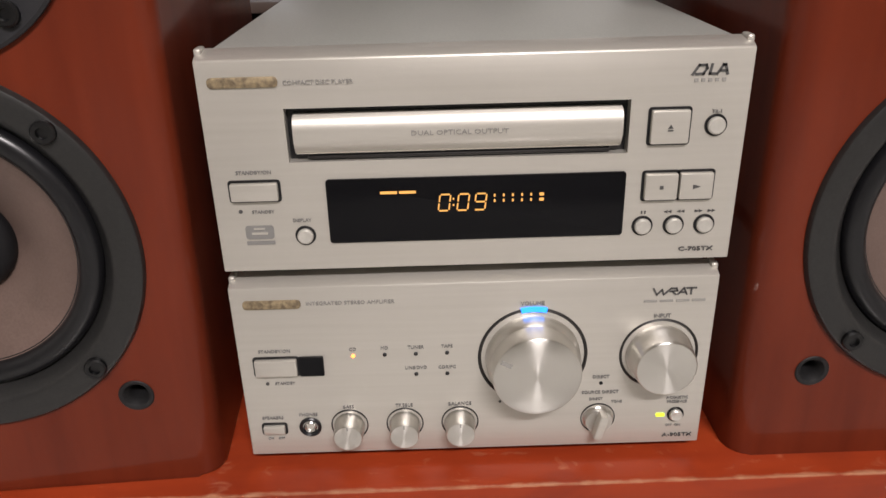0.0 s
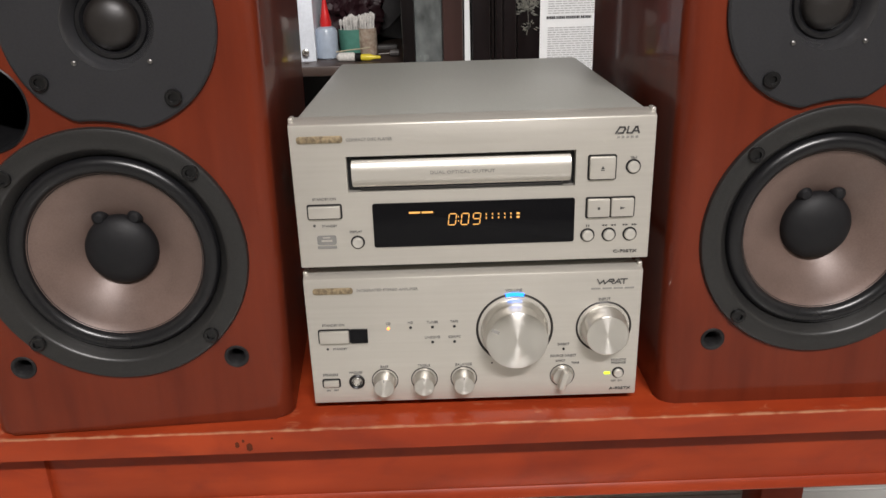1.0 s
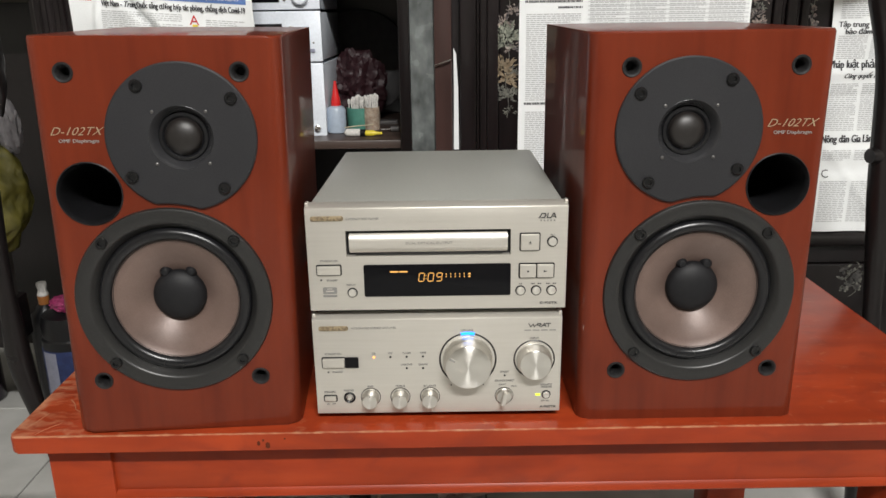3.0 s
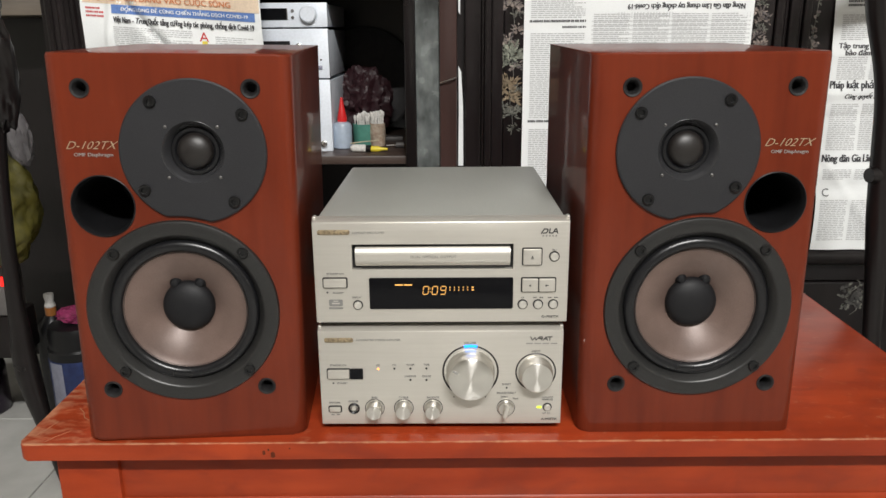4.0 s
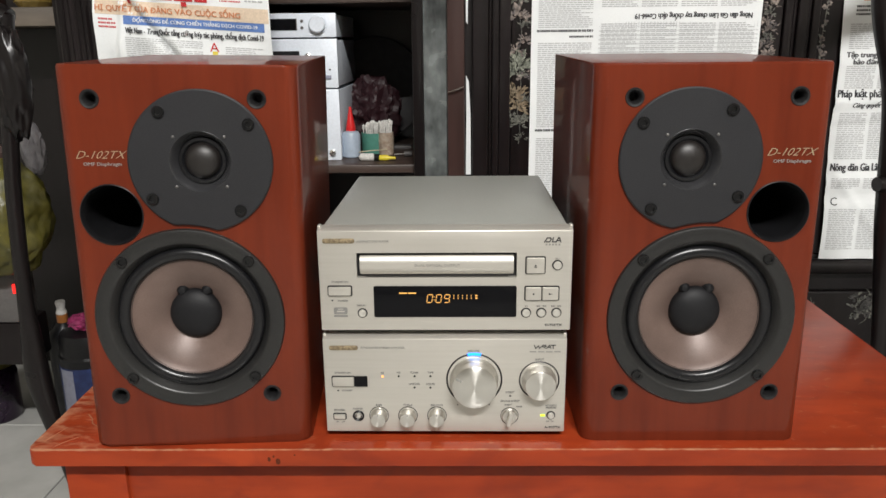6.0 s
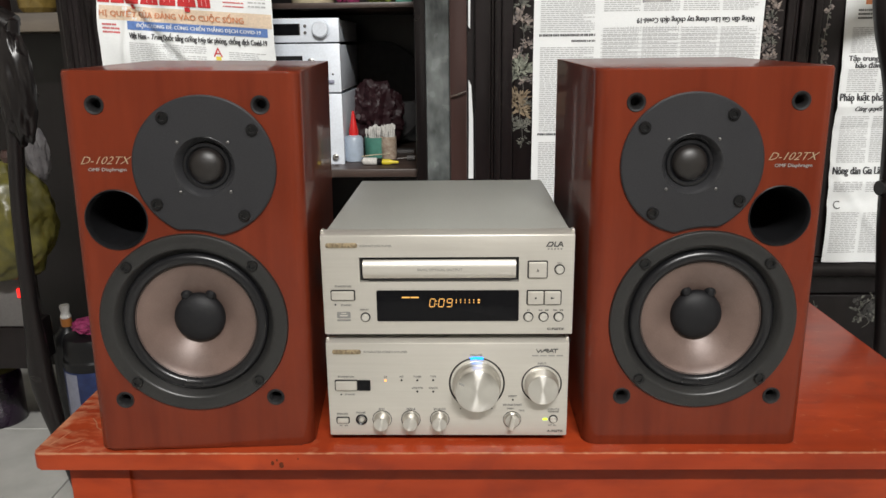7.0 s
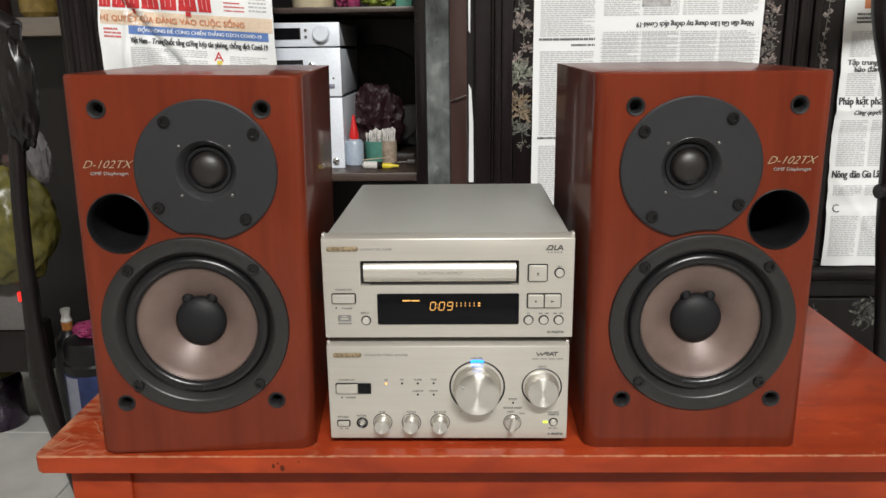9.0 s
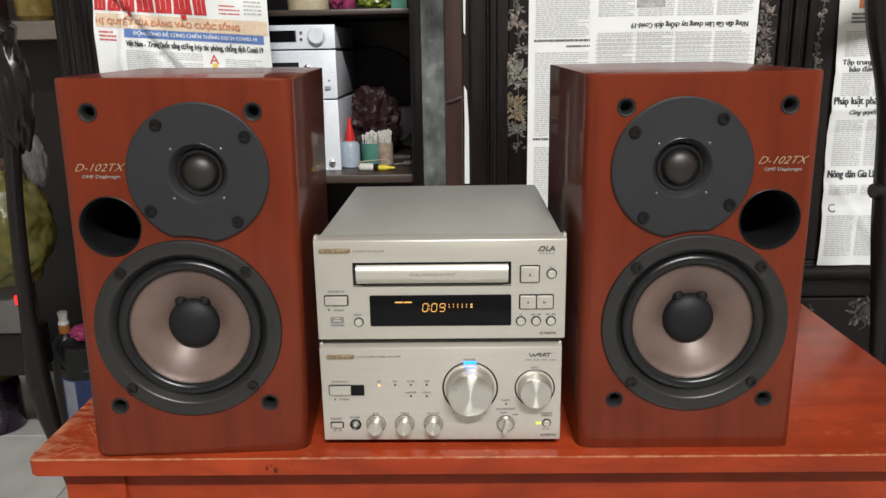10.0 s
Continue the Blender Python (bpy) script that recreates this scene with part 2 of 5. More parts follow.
radial_sheen(CONE, 0.3)
TABLE_WOOD = worn_table()

# ---- mesh helpers ----


def shade(me, angle=35):
    """Smooth shading, but broad plane faces stay flat."""
    for p in me.polygons:
        round_about = sum((me.vertices[a].co - me.vertices[b].co).length for a, b in p.edge_keys)
        p.use_smooth = not (p.area > 0.0008 and p.area / round_about ** 2 > 0.008)
    me.set_sharp_from_angle(angle=radians(angle))


def finish(name, bm, mat, angle=35):
    bmesh.ops.recalc_face_normals(bm, faces=bm.faces)
    me = bpy.data.meshes.new(name)
    bm.to_mesh(me)
    bm.free()
    shade(me, angle)
    for one in (mat if isinstance(mat, (list, tuple)) else [mat]):
        me.materials.append(one)
    return me


def part(name, bm, mat, parent, label="", at=None, angle=35):
    ob = new(name, bm if isinstance(bm, bpy.types.Mesh) else finish(name, bm, mat, angle))
    ob.parent = parent
    if at:
        ob.matrix_basis = at
    return tagged(ob, label)


def thing(name, label, category, at=None, group="", kind=""):
    ob = new(name)
    ob.empty_display_size = 0.05
    if at:
        ob.matrix_basis = at
    return tagged(ob, label, category, group, kind)


def solo(name, bm, mat, label, category, at=None, group="", kind="", angle=35):
    ob = new(name, finish(name, bm, mat, angle))
    if at:
        ob.matrix_basis = at
    return tagged(ob, label, category, group, kind)


def box(x0, x1, y0, y1, z0, z1, bevel=0.0, seg=2, bm=None):
    bm = bm or bmesh.new()
    made = bmesh.ops.create_cube(bm, size=1.0, matrix=Matrix.LocRotScale(((x0 + x1) / 2, (y0 + y1) / 2, (z0 + z1) / 2), None, (x1 - x0, y1 - y0, z1 - z0)))
    if bevel:
        edges = list({e for v in made["verts"] for e in v.link_edges})
        bmesh.ops.bevel(bm, geom=edges, offset=bevel, segments=seg, profile=0.5, affect="EDGES")
    return bm


def lathe(profile, n=48, axis="y", at=(0, 0, 0), bm=None, close=True):
    """Turns (radius, height) pairs round an axis through at."""
    bm = bm or bmesh.new()
    rings = []
    for r, h in profile:
        ring = []
        for i in range(n if r > 1e-6 else 1):
            a = 2 * math.pi * i / n
            u, v = r * math.cos(a), r * math.sin(a)
            p = (u, h, v) if axis == "y" else (u, v, h) if axis == "z" else (h, u, v)
            ring.append(bm.verts.new((p[0] + at[0], p[1] + at[1], p[2] + at[2])))
        rings.append(ring)
    for a, b in zip(rings, rings[1:]):
        for i in range(n):
            j = (i + 1) % n
            if len(a) == 1 and len(b) == 1:
                continue
            if len(a) == 1:
                bm.faces.new((a[0], b[i], b[j]))
            elif len(b) == 1:
                bm.faces.new((a[i], b[0], a[j]))
            else:
                bm.faces.new((a[i], b[i], b[j], a[j]))
    return bm


def prism(outline, lo, hi, axis="y", bevel=0.0, bm=None, seg=2):
    """An outline of (u, v) pushed along an axis: y takes (x, z), z takes (x, y), x takes (y, z)."""
    bm = bm or bmesh.new()

    def p(u, v, h):
        return (u, h, v) if axis == "y" else (u, v, h) if axis == "z" else (h, u, v)
    a = [bm.verts.new(p(u, v, lo)) for u, v in outline]
    b = [bm.verts.new(p(u, v, hi)) for u, v in outline]
    n = len(outline)
    f1, f2 = bm.faces.new(a), bm.faces.new(b[::-1])
    for i in range(n):
        bm.faces.new((a[i], b[i], b[(i + 1) % n], a[(i + 1) % n]))
    if bevel:
        edges = list({e for f in (f1, f2) for e in f.edges})
        bmesh.ops.bevel(bm, geom=edges, offset=bevel, segments=seg, profile=0.5, affect="EDGES")
    return bm


def round_rect(x0, x1, y0, y1, r, n=6):
    """A rectangle's outline with rounded corners; r is one radius or four, from (x1, y1) counter-clockwise."""
    rs = r if isinstance(r, (list, tuple)) else (r, r, r, r)
    out = []
    for k, (cx, cy, sx, sy) in enumerate(((x1, y1, -1, -1), (x0, y1, 1, -1), (x0, y0, 1, 1), (x1, y0, -1, 1))):
        q = rs[k]
        for i in range(n + 1):
            a = math.pi / 2 * (k + i / n)
            out.append((cx + sx * q + q * math.cos(a), cy + sy * q + q * math.sin(a)))
    return out


def tube(points, radius, n=10, bm=None, radii=None):
    """A round rod along a smooth line of points."""
    bm = bm or bmesh.new()
    pts = [Vector(p) for p in points]
    rings = []
    for i, p in enumerate(pts):
        d = (pts[min(i + 1, len(pts) - 1)] - pts[max(i - 1, 0)]).normalized()
        side = d.cross(Vector((0.31, 0.17, 0.93))).normalized()
        up = side.cross(d)
        r = radii[i] if radii else radius
        rings.append([bm.verts.new(p + r * (math.cos(2 * math.pi * k / n) * side + math.sin(2 * math.pi * k / n) * up)) for k in range(n)])
    for a, b in zip(rings, rings[1:]):
        for k in range(n):
            bm.faces.new((a[k], b[k], b[(k + 1) % n], a[(k + 1) % n]))
    bm.faces.new(rings[0][::-1])
    bm.faces.new(rings[-1])
    return bm


def cut(me, cutters):
    """The mesh with the cutters' bmeshes taken out of it."""
    a = new("cut_base", me)
    tools = []
    for bm in cutters:
        c = new("cutter", finish("cutter", bm, BLACK))
        md = a.modifiers.new("cut", "BOOLEAN")
        md.operation, md.solver, md.object = "DIFFERENCE", "EXACT", c
        tools.append(c)
    bpy.context.view_layer.update()
    out = bpy.data.meshes.new_from_object(a.evaluated_get(bpy.context.evaluated_depsgraph_get()))
    shade(out)
    for o in (a, *tools):
        bpy.data.objects.remove(o)
    return out


def words(text, size, x, y, z, mat, parent, align="CENTER", name="lettering", label="", shear=0.0, depth=0.0003, width=None, turned=False, follow=None, bold=0.0):
    """Printed words that face -y at (x, y, z). width: squeezed or stretched to it; turned: upside down; follow: the y of a curved sheet."""
    cu = bpy.data.curves.new("words", "FONT")
    cu.body, cu.size, cu.align_x, cu.align_y, cu.shear, cu.extrude, cu.resolution_u = text, size, align, "CENTER", shear, depth, 2
    cu.offset = min(bold, 0.0) * size
    ob = new("words", cu)
    bpy.context.view_layer.update()
    me = bpy.data.meshes.new_from_object(ob.evaluated_get(bpy.context.evaluated_depsgraph_get()))
    bpy.data.objects.remove(ob)
    if len(me.vertices) == 0:
        return None
    xs = [v.co.x for v in me.vertices]
    k = width / (max(xs) - min(xs)) if width else 1.0
    s = -1 if turned else 1
    for v in me.vertices:
        px, pz = x + s * k * v.co.x, z + s * v.co.y
        py = (follow(px, pz) if follow else y) - v.co.z
        v.co = (px, py, pz)
    if bold > 0:
        bm = bmesh.new()
        for k in (-1, 0, 1):
            n = len(bm.verts)
            bm.from_mesh(me)
            bm.verts.ensure_lookup_table()
            for v in bm.verts[n:]:
                v.co.x += k * bold * size
                v.co.y -= 0.00004 * (k + 1)
        bm.to_mesh(me)
        bm.free()
    me.materials.clear()
    me.materials.append(mat)
    out = new(name, me)
    out.parent = parent
    return tagged(out, label)


def bar(x0, x1, z0, z1, y, bm=None, depth=0.0003):
    return box(x0, x1, y - depth, y + depth, z0, z1, bm=bm)

# ---- room ----
TOP = 0.45     # table top
CAB = 0.70     # front plane of the wall cabinet

floor = tagged(new("floor", finish("floor", box(-2.4, 2.6, -3.8, 1.6, -0.06, -0.004), GROUT)), "pale marbled ceramic tile floor with thin grey joints", "floor", kind="structure")
# walls and ceiling are never in view; added to close the room and bounce light
for name, dims, label in (
    ("wall_north", (-2.5, 2.7, 1.6, 1.7, 0, 2.8), "plain cream painted wall, unseen behind the dark cabinet"),
    ("wall_south", (-2.5, 2.7, -3.9, -3.8, 0, 2.8), "plain cream painted wall, unseen, added to bounce light"),
    ("wall_west", (-2.5, -2.4, -3.8, 1.6, 0, 2.8), "plain cream painted wall, unseen, added to bounce light"),
    ("wall_east", (2.6, 2.7, -3.8, 1.6, 0, 2.8), "plain cream painted wall, unseen, added to bounce light"),
):
    solo(name, box(*dims), WALL_PAINT, label, "wall", kind="structure")
solo("ceiling", box(-2.5, 2.7, -3.9, 1.7, 2.8, 2.9), WALL_PAINT, "plain cream painted ceiling, unseen, added to bounce light", "ceiling", kind="structure")

# ---- table ----
table = thing("coffee_table", "low orange-red varnished wooden table with worn pale edges", "table", pose(0, 0.0075, 0, 0, 0, 0.4) @ Matrix.Diagonal((1, 1, 0.9945, 1)))
part("tabletop", prism(round_rect(-0.357, 0.472, -0.026, 0.44, 0.006), TOP - 0.0160, TOP, "z", 0.002), TABLE_WOOD, table, "orange-red varnished top with scuffed pale corner")
LEG = 0.055
legs = [(-0.340, -0.004), (0.403, -0.004), (-0.340, 0.37), (0.385, 0.37)]
for lx, ly in legs:
    part("leg", box(lx, lx + LEG, ly, ly + LEG, 0, TOP - 0.0215, 0.003), TABLE_WOOD, table)
for y0 in (0.000, 0.405):
    part("apron", box(-0.288, 0.403, y0, y0 + 0.018, TOP - 0.077, TOP - 0.0215, 0.003), TABLE_WOOD, table)
for x0 in (-0.341, 0.438):
    part("apron", box(x0, x0 + 0.018, 0.044, 0.37, TOP - 0.077, TOP - 0.0215, 0.003), TABLE_WOOD, table)

BARE_WOOD = material("bare_pale_wood", (0.44, 0.19, 0.10), 0.7, 0, 0.2, 300)
for line in ([(-0.333, 0.038), (-0.326, 0.030), (-0.321, 0.020), (-0.312, 0.013), (-0.304, 0.0015)], [(-0.336, -0.0225), (-0.331, -0.014), (-0.322, -0.004)], [(-0.349, -0.012), (-0.344, 0.002), (-0.341, 0.013)]):
    part("scratch", tube([(x, y, TOP - 0.0002) for x, y in line], 0.0005, 6), BARE_WOOD, table, "thin pale scratch through the varnish")
# gap below the top is added so that its shade draws a dark line
part("cleat", box(-0.325, 0.440, 0.030, 0.40, TOP - 0.030, TOP - 0.0160), TABLE_WOOD, table, "recessed frame between top and apron")
STAIN = material("burnt_brown_stain", (0.125, 0.030, 0.014), 0.7, 0, 0.2, 300, spec=0.1)
for x, z, rx, rz in ((-0.150, 0.4405, 0.0013, 0.0022), (-0.1425, 0.4385, 0.0019, 0.0030), (-0.146, 0.4432, 0.0008, 0.0012), (-0.128, 0.4445, 0.0008, 0.0007)):
    ring = [(x + rx * (1 + 0.2 * math.sin(3 * k)) * math.cos(2 * math.pi * k / 12), z + rz * math.sin(2 * math.pi * k / 12)) for k in range(12)]
    part("knot", prism(ring, -0.0262, -0.0255, "y"), STAIN, table, "small dark knot in the edge")

part("bead", prism([(-0.0025, TOP - 0.0772), (-0.0035, TOP - 0.0760), (-0.0032, TOP - 0.0725), (-0.0005, TOP - 0.0690), (0.0005, TOP - 0.0690), (0.0005, TOP - 0.0772)], -0.2875, 0.4025, "x"), TABLE_WOOD, table, "rounded lower edge of the apron")

# ---- loudspeakers ----
SW, SH, SD = 0.188, 0.3125, 0.245
WOOF = (0.0, 0.1114)


def screw(parent, x, z, y, r=0.0046):
    bm = lathe([(0, -0.0012), (r * 0.45, -0.0012), (r * 0.5, -0.0026), (r * 0.86, -0.0026), (r, -0.0018), (r, 0.004)], 16)
    s = part("screw", bm, SCREW_BLACK, parent, "black socket head screw", at=pose(x, y, z))
    return s


def speaker(side, at, label):
    """side -1: the port lies to the left; +1: to the right."""
    sp = thing("bookshelf_speaker", label, "speaker", at, "pair of loudspeakers")
    s = -side
    tw = (s * 0.0175, 0.2415)
    port = (-s * 0.0548, 0.1993)
    bm = prism(round_rect(-SW / 2 + (0.0055 if side < 0 else 0), SW / 2 - (0.0050 if side > 0 else 0), 0, SD, (0.003, 0.003, 0.010 if side < 0 else 0.011, 0.011 if side < 0 else 0.009), 8), -0.0018, SH + 0.0026, "z", 0.0024, seg=3)
    for v in bm.verts:
        v.co.z += 0.0045 * v.co.y / SD if v.co.z > 0.2 else 0
    body = finish("cabinet", bm, VENEER)
    holes = [(x, z) for x in (-0.0628, 0.0628) for z in (0.0444, 0.2894)]
    tools = [lathe([(0, -0.02), (0.0235, -0.02), (0.0235, 0.12), (0, 0.12)], 48, at=(port[0], 0, port[1])),
             lathe([(0, -0.02), (0.0665, -0.02), (0.0665, 0.06), (0, 0.06)], 64, at=(WOOF[0], 0, WOOF[1])),
             lathe([(0, -0.02), (0.030, -0.02), (0.030, 0.04), (0, 0.04)], 40, at=(tw[0], 0, tw[1]))]
    tools += [lathe([(0, -0.02), (0.0070, -0.02), (0.0070, 0.016), (0, 0.016)], 24, at=(x, 0, z)) for x, z in holes]
    part("cabinet", cut(body, tools), VENEER, sp, "glossy cherry-red veneered box with rounded front edges")
    part("port", lathe([(0.0248, -0.0004), (0.0240, -0.0010), (0.0230, 0.0004), (0.0220, 0.006), (0.0220, 0.11), (0, 0.11)], 48, at=(port[0], 0, port[1])), BLACK, sp, "black round bass port")
    for x, z in holes:
        part("grille_socket", lathe([(0.0075, -0.0004), (0.0071, -0.0008), (0.0056, -0.0003), (0.0042, 0.0016), (0.0036, 0.004), (0.0034, 0.013), (0, 0.013)], 24, at=(x, 0, z)), FOAM, sp, "black rubber socket for the grille")
    # woofer
    woofer = part("woofer", lathe([(0.0596, 0.012), (0.0596, 0.0046), (0.0604, 0.0034), (0.0622, 0.0012), (0.0640, -0.0016), (0.0650, -0.0026), (0.0664, -0.0030), (0.0742, -0.0034), (0.0758, -0.0028), (0.0766, -0.0012), (0.0766, 0.0010)], 96, at=(WOOF[0], 0, WOOF[1])), FRAME_GREY, sp, "dark grey moulded woofer frame")
    roll = [(0.0606, 0.0050)]
    for i in range(13):
        a = math.pi * i / 12
        roll.append((0.0546 + 0.0050 * math.cos(a), 0.0046 - 0.0046 * math.sin(a)))
    roll += [(0.0488, 0.0045)]
    part("surround", lathe(roll, 96, at=(WOOF[0], 0, WOOF[1])), RUBBER, woofer, "black rubber roll surround")
    part("cone", lathe([(0.0497, 0.0042), (0.0488, 0.0050), (0.044, 0.0065), (0.038, 0.0087), (0.032, 0.0115), (0.026, 0.0149), (0.0205, 0.0187)], 96, at=(WOOF[0], 0, WOOF[1])), CONE, woofer, "pinkish brown woven cone")
    dome = [(0.0212, 0.0235), (0.0212, 0.0165)] + [(0.0212 * math.cos(math.pi / 2 * i / 8), 0.0165 - 0.0095 * math.sin(math.pi / 2 * i / 8)) for i in range(1, 9)]
    part("dust_cap", lathe(dome, 64, at=(WOOF[0], 0, WOOF[1])), CAP_BLACK, woofer, "matt black domed dust cap")
    for a in (62, 116):
        part("lead_tab", lathe([(0.0052, 0.006), (0.0044, 0.002), (0.0025, 0.000), (0, -0.0004)], 12, at=(WOOF[0] + 0.0222 * math.cos(radians(a)), 0.0128, WOOF[1] + 0.0222 * math.sin(radians(a)))), CAP_BLACK, woofer, "small black lump where the lead meets the cone")
    for a in (45, 135, 225, 315):
        screw(woofer, WOOF[0] + 0.0708 * math.cos(radians(a)), WOOF[1] + 0.0708 * math.sin(radians(a)), -0.0030)
    # tweeter plate: a disc, cut away below to clear the woofer
    gap = Vector((tw[0] - WOOF[0], tw[1] - WOOF[1]))
    bm = bmesh.new()
    rings = [[] for _ in range(5)]
    for i in range(120):
        u = Vector((math.cos(2 * math.pi * i / 120), math.sin(2 * math.pi * i / 120)))
        along, r = gap.dot(u), 0.0557
        reach = along * along - gap.length_squared + 0.0800 ** 2
        if along < 0 and reach > 0:
            r = min(r, -along - math.sqrt(reach))
        for ring, (q, y) in zip(rings, ((r, 0.0008), (r, -0.0022), (r - 0.0012, -0.0030), (0.0240, -0.0030), (0.0240, 0.0008))):
            ring.append(bm.verts.new((tw[0] + q * u.x, y, tw[1] + q * u.y)))
    for one, two in zip(rings, rings[1:]):
        for i in range(120):
            bm.faces.new((one[i], two[i], two[(i + 1) % 120], one[(i + 1) % 120]))
    tweeter = part("tweeter", bm, DARK_PLATE, sp, "dark grey tweeter plate cut away over the woofer", angle=25)
    part("horn", lathe([(0.0248, -0.0026), (0.0238, -0.0030), (0.0224, -0.0014), (0.0202, 0.0026), (0.0191, 0.0048), (0.0186, 0.006)], 64, at=(tw[0], 0, tw[1])), GLOSS_GREY, tweeter, "glossy grey flared ring")
    part("dome_surround", lathe([(0.0192, 0.0056), (0.0180, 0.0040), (0.0158, 0.0038), (0.0138, 0.0056)], 48, at=(tw[0], 0, tw[1])), RUBBER, tweeter)
    part("dome", lathe([(0.0142, 0.0056)] + [(0.0139 * math.cos(math.pi / 2 * i / 8), 0.0052 - 0.0072 * math.sin(math.pi / 2 * i / 8)) for i in range(1, 9)], 48, at=(tw[0], 0, tw[1])), DOME, tweeter, "dark brown silk dome")
    turn = 37 if side < 0 else 53
    for k in range(4):
        a = radians(turn + 90 * k)
        screw(tweeter, tw[0] + 0.0482 * math.cos(a), tw[1] + 0.0482 * math.sin(a), -0.0030)
        b = radians(turn + 8 * (1 if side < 0 else -1) + 90 * k)
        part("rivet", lathe([(0.0013, 0.001), (0.0013, -0.0007), (0.0008, -0.0011), (0, -0.0012)], 10, at=(tw[0] + 0.0275 * math.cos(b), -0.0030, tw[1] + 0.0275 * math.sin(b))), RIVET, tweeter, "tiny dull metal rivet")
    lx = -s * 0.0597
    words("D-102TX", 0.0088, lx, -0.0003, 0.2465, GOLD, sp, shear=0.5, width=0.039, bold=-0.014, label="slanted pale gold model lettering")
    words("OMF Diaphragm", 0.0038, lx + 0.002, -0.0003, 0.2395, PALE_INK, sp, width=0.029, label="small faint lettering")
    return sp


speaker(-1, pose(-0.2093, -0.0124, TOP + 0.0005, -0.5, 0.9, 4.4), "cherry-red two-way bookshelf speaker with port beside its tweeter, on the table")
speaker(1, pose(0.2105, -0.0026, TOP - 0.0016, -0.5, 0, 0.3), "cherry-red two-way bookshelf speaker, mirror image of its pair, on the table")

# ---- amplifier and disc player ----


def knob(parent, name, x, z, r, out, mat=None, label="", ring=True, line=True, face=0.0, rim=0.0030, turn=0.0):
    """A turned knob on the y = face plane; a dark ring round its foot paints the gap's shade."""
    if ring:
        part("knob_ring", lathe([(r + rim, 0.0005), (r + rim, -0.0003), (r + rim * 0.75, -0.0007), (r + rim * 0.5, 0.0002), (r - 0.0006, 0.0003)], 56, at=(x, face, z)), DARK_RING, parent)
    k = part(name, lathe([(r - 0.0004, 0), (r, -0.0010), (r * 0.975, -out * 0.38), (r * 0.93, -out * 0.45), (r * 0.915, -out + 0.0014), (r * 0.90, -out + 0.0004), (r * 0.87, -out), (r * 0.5, -out), (0, -out)], 72), mat or SPUN, parent, label, at=pose(x, face, z, 0, turn, 0))
    if line:
        part("pointer", box(-r * 0.045, r * 0.045, -out - 0.0003, -out + 0.0003, r * 0.60, r * 0.84), PALE_INK, k)
    return k


# near-black tone: shade in the gap round a knob, put into the ring's colour
DARK_RING = material("dark_recess_tone", (0.024, 0.022, 0.021), 0.40, 0.3, 0.05, 200)


def button(parent, name, x0, x1, z0, z1, label="", out=0.0018, r=0.0007):
    part("button_surround", prism(round_rect(x0 - 0.0010, x1 + 0.0010, z0 - 0.0010, z1 + 0.0010, 0.0013, 3), -0.0004, 0.0004, "y"), BLACK, parent)
    return part(name, prism(round_rect(x0, x1, z0, z1, r, 3), -out, 0.0004, "y", 0.0005), SILVER, parent, label)


def round_button(parent, name, x, z, r, label=""):
    part("button_surround", lathe([(r + 0.0011, 0.0004), (r + 0.0009, -0.0004), (r, -0.0004), (0, -0.0003)], 28, at=(x, 0, z)), BLACK, parent)
    return part(name, lathe([(r, 0), (r, -0.0016), (r - 0.0006, -0.0022), (r * 0.4, -0.0019), (0, -0.0017)], 28), BUTTON_SILVER, parent, label, at=pose(x, 0, z))


def case(unit, half, z0, z1, depth, cutouts=()):
    """The sheet-metal case and the thick front panel, whose top edge is rounded over."""
    part("case", prism(round_rect(-half + 0.0025, half - 0.0025, z0 + 0.002, z1 - 0.0005, (0.003, 0.003, 0.001, 0.001), 4), 0.0102, depth, "y", 0.0008), LID, unit, "grey-silver painted steel cover")
    side = [(0.0, z0), (0.0, z1 - 0.0036), (0.0003, z1 - 0.0029), (0.0010, z1 - 0.0024), (0.0040, z1 - 0.0011), (0.0078, z1 - 0.0003), (0.0105, z1), (0.0105, z0)]
    me = finish("front_panel", prism(side, -half, half, "x", 0.0006), SILVER, 25)
    if cutouts:
        me = cut(me, [box(*c) for c in cutouts])
    part("front_panel", me, SILVER, unit, "champagne-silver brushed aluminium front")
    for sx in (-1, 1):
        part("corner_cap", box(sx * (half - 0.0012) - 0.0014, sx * (half - 0.0012) + 0.0014, 0.0035, 0.0108, z1 - 0.008, z1 + 0.0010, 0.0009, 3), SILVER, unit)
    for fx in (-half + 0.02, half - 0.02):
        for fy in (0.03, depth - 0.03):
            part("foot", lathe([(0.009, -0.0024), (0.010, -0.0016), (0.010, z0 + 0.002)], 24, "z", (fx, fy, 0)), BLACK, unit)


def strokes(bm, lines, w):
    """Flat printed strokes of width w along short lines of (x, z), facing -y."""
    for line in lines:
        for (xa, za), (xb, zb) in zip(line, line[1:]):
            d = Vector((xb - xa, zb - za)).normalized() * w / 2
            prism([(xa - d.x - d.y, za - d.y + d.x), (xb + d.x - d.y, zb + d.y + d.x), (xb + d.x + d.y, zb + d.y - d.x), (xa - d.x + d.y, za - d.y - d.x)], -0.0004, 0.0002, "y", bm=bm)
    return bm


def badge(unit, x0, x1, z0, z1):
    return part("badge", prism(round_rect(x0, x1, z0, z1, (z1 - z0) * 0.4, 4), -0.0007, 0.0003, "y", 0.0002), WORN_GOLD, unit, "worn brownish gold maker's badge")


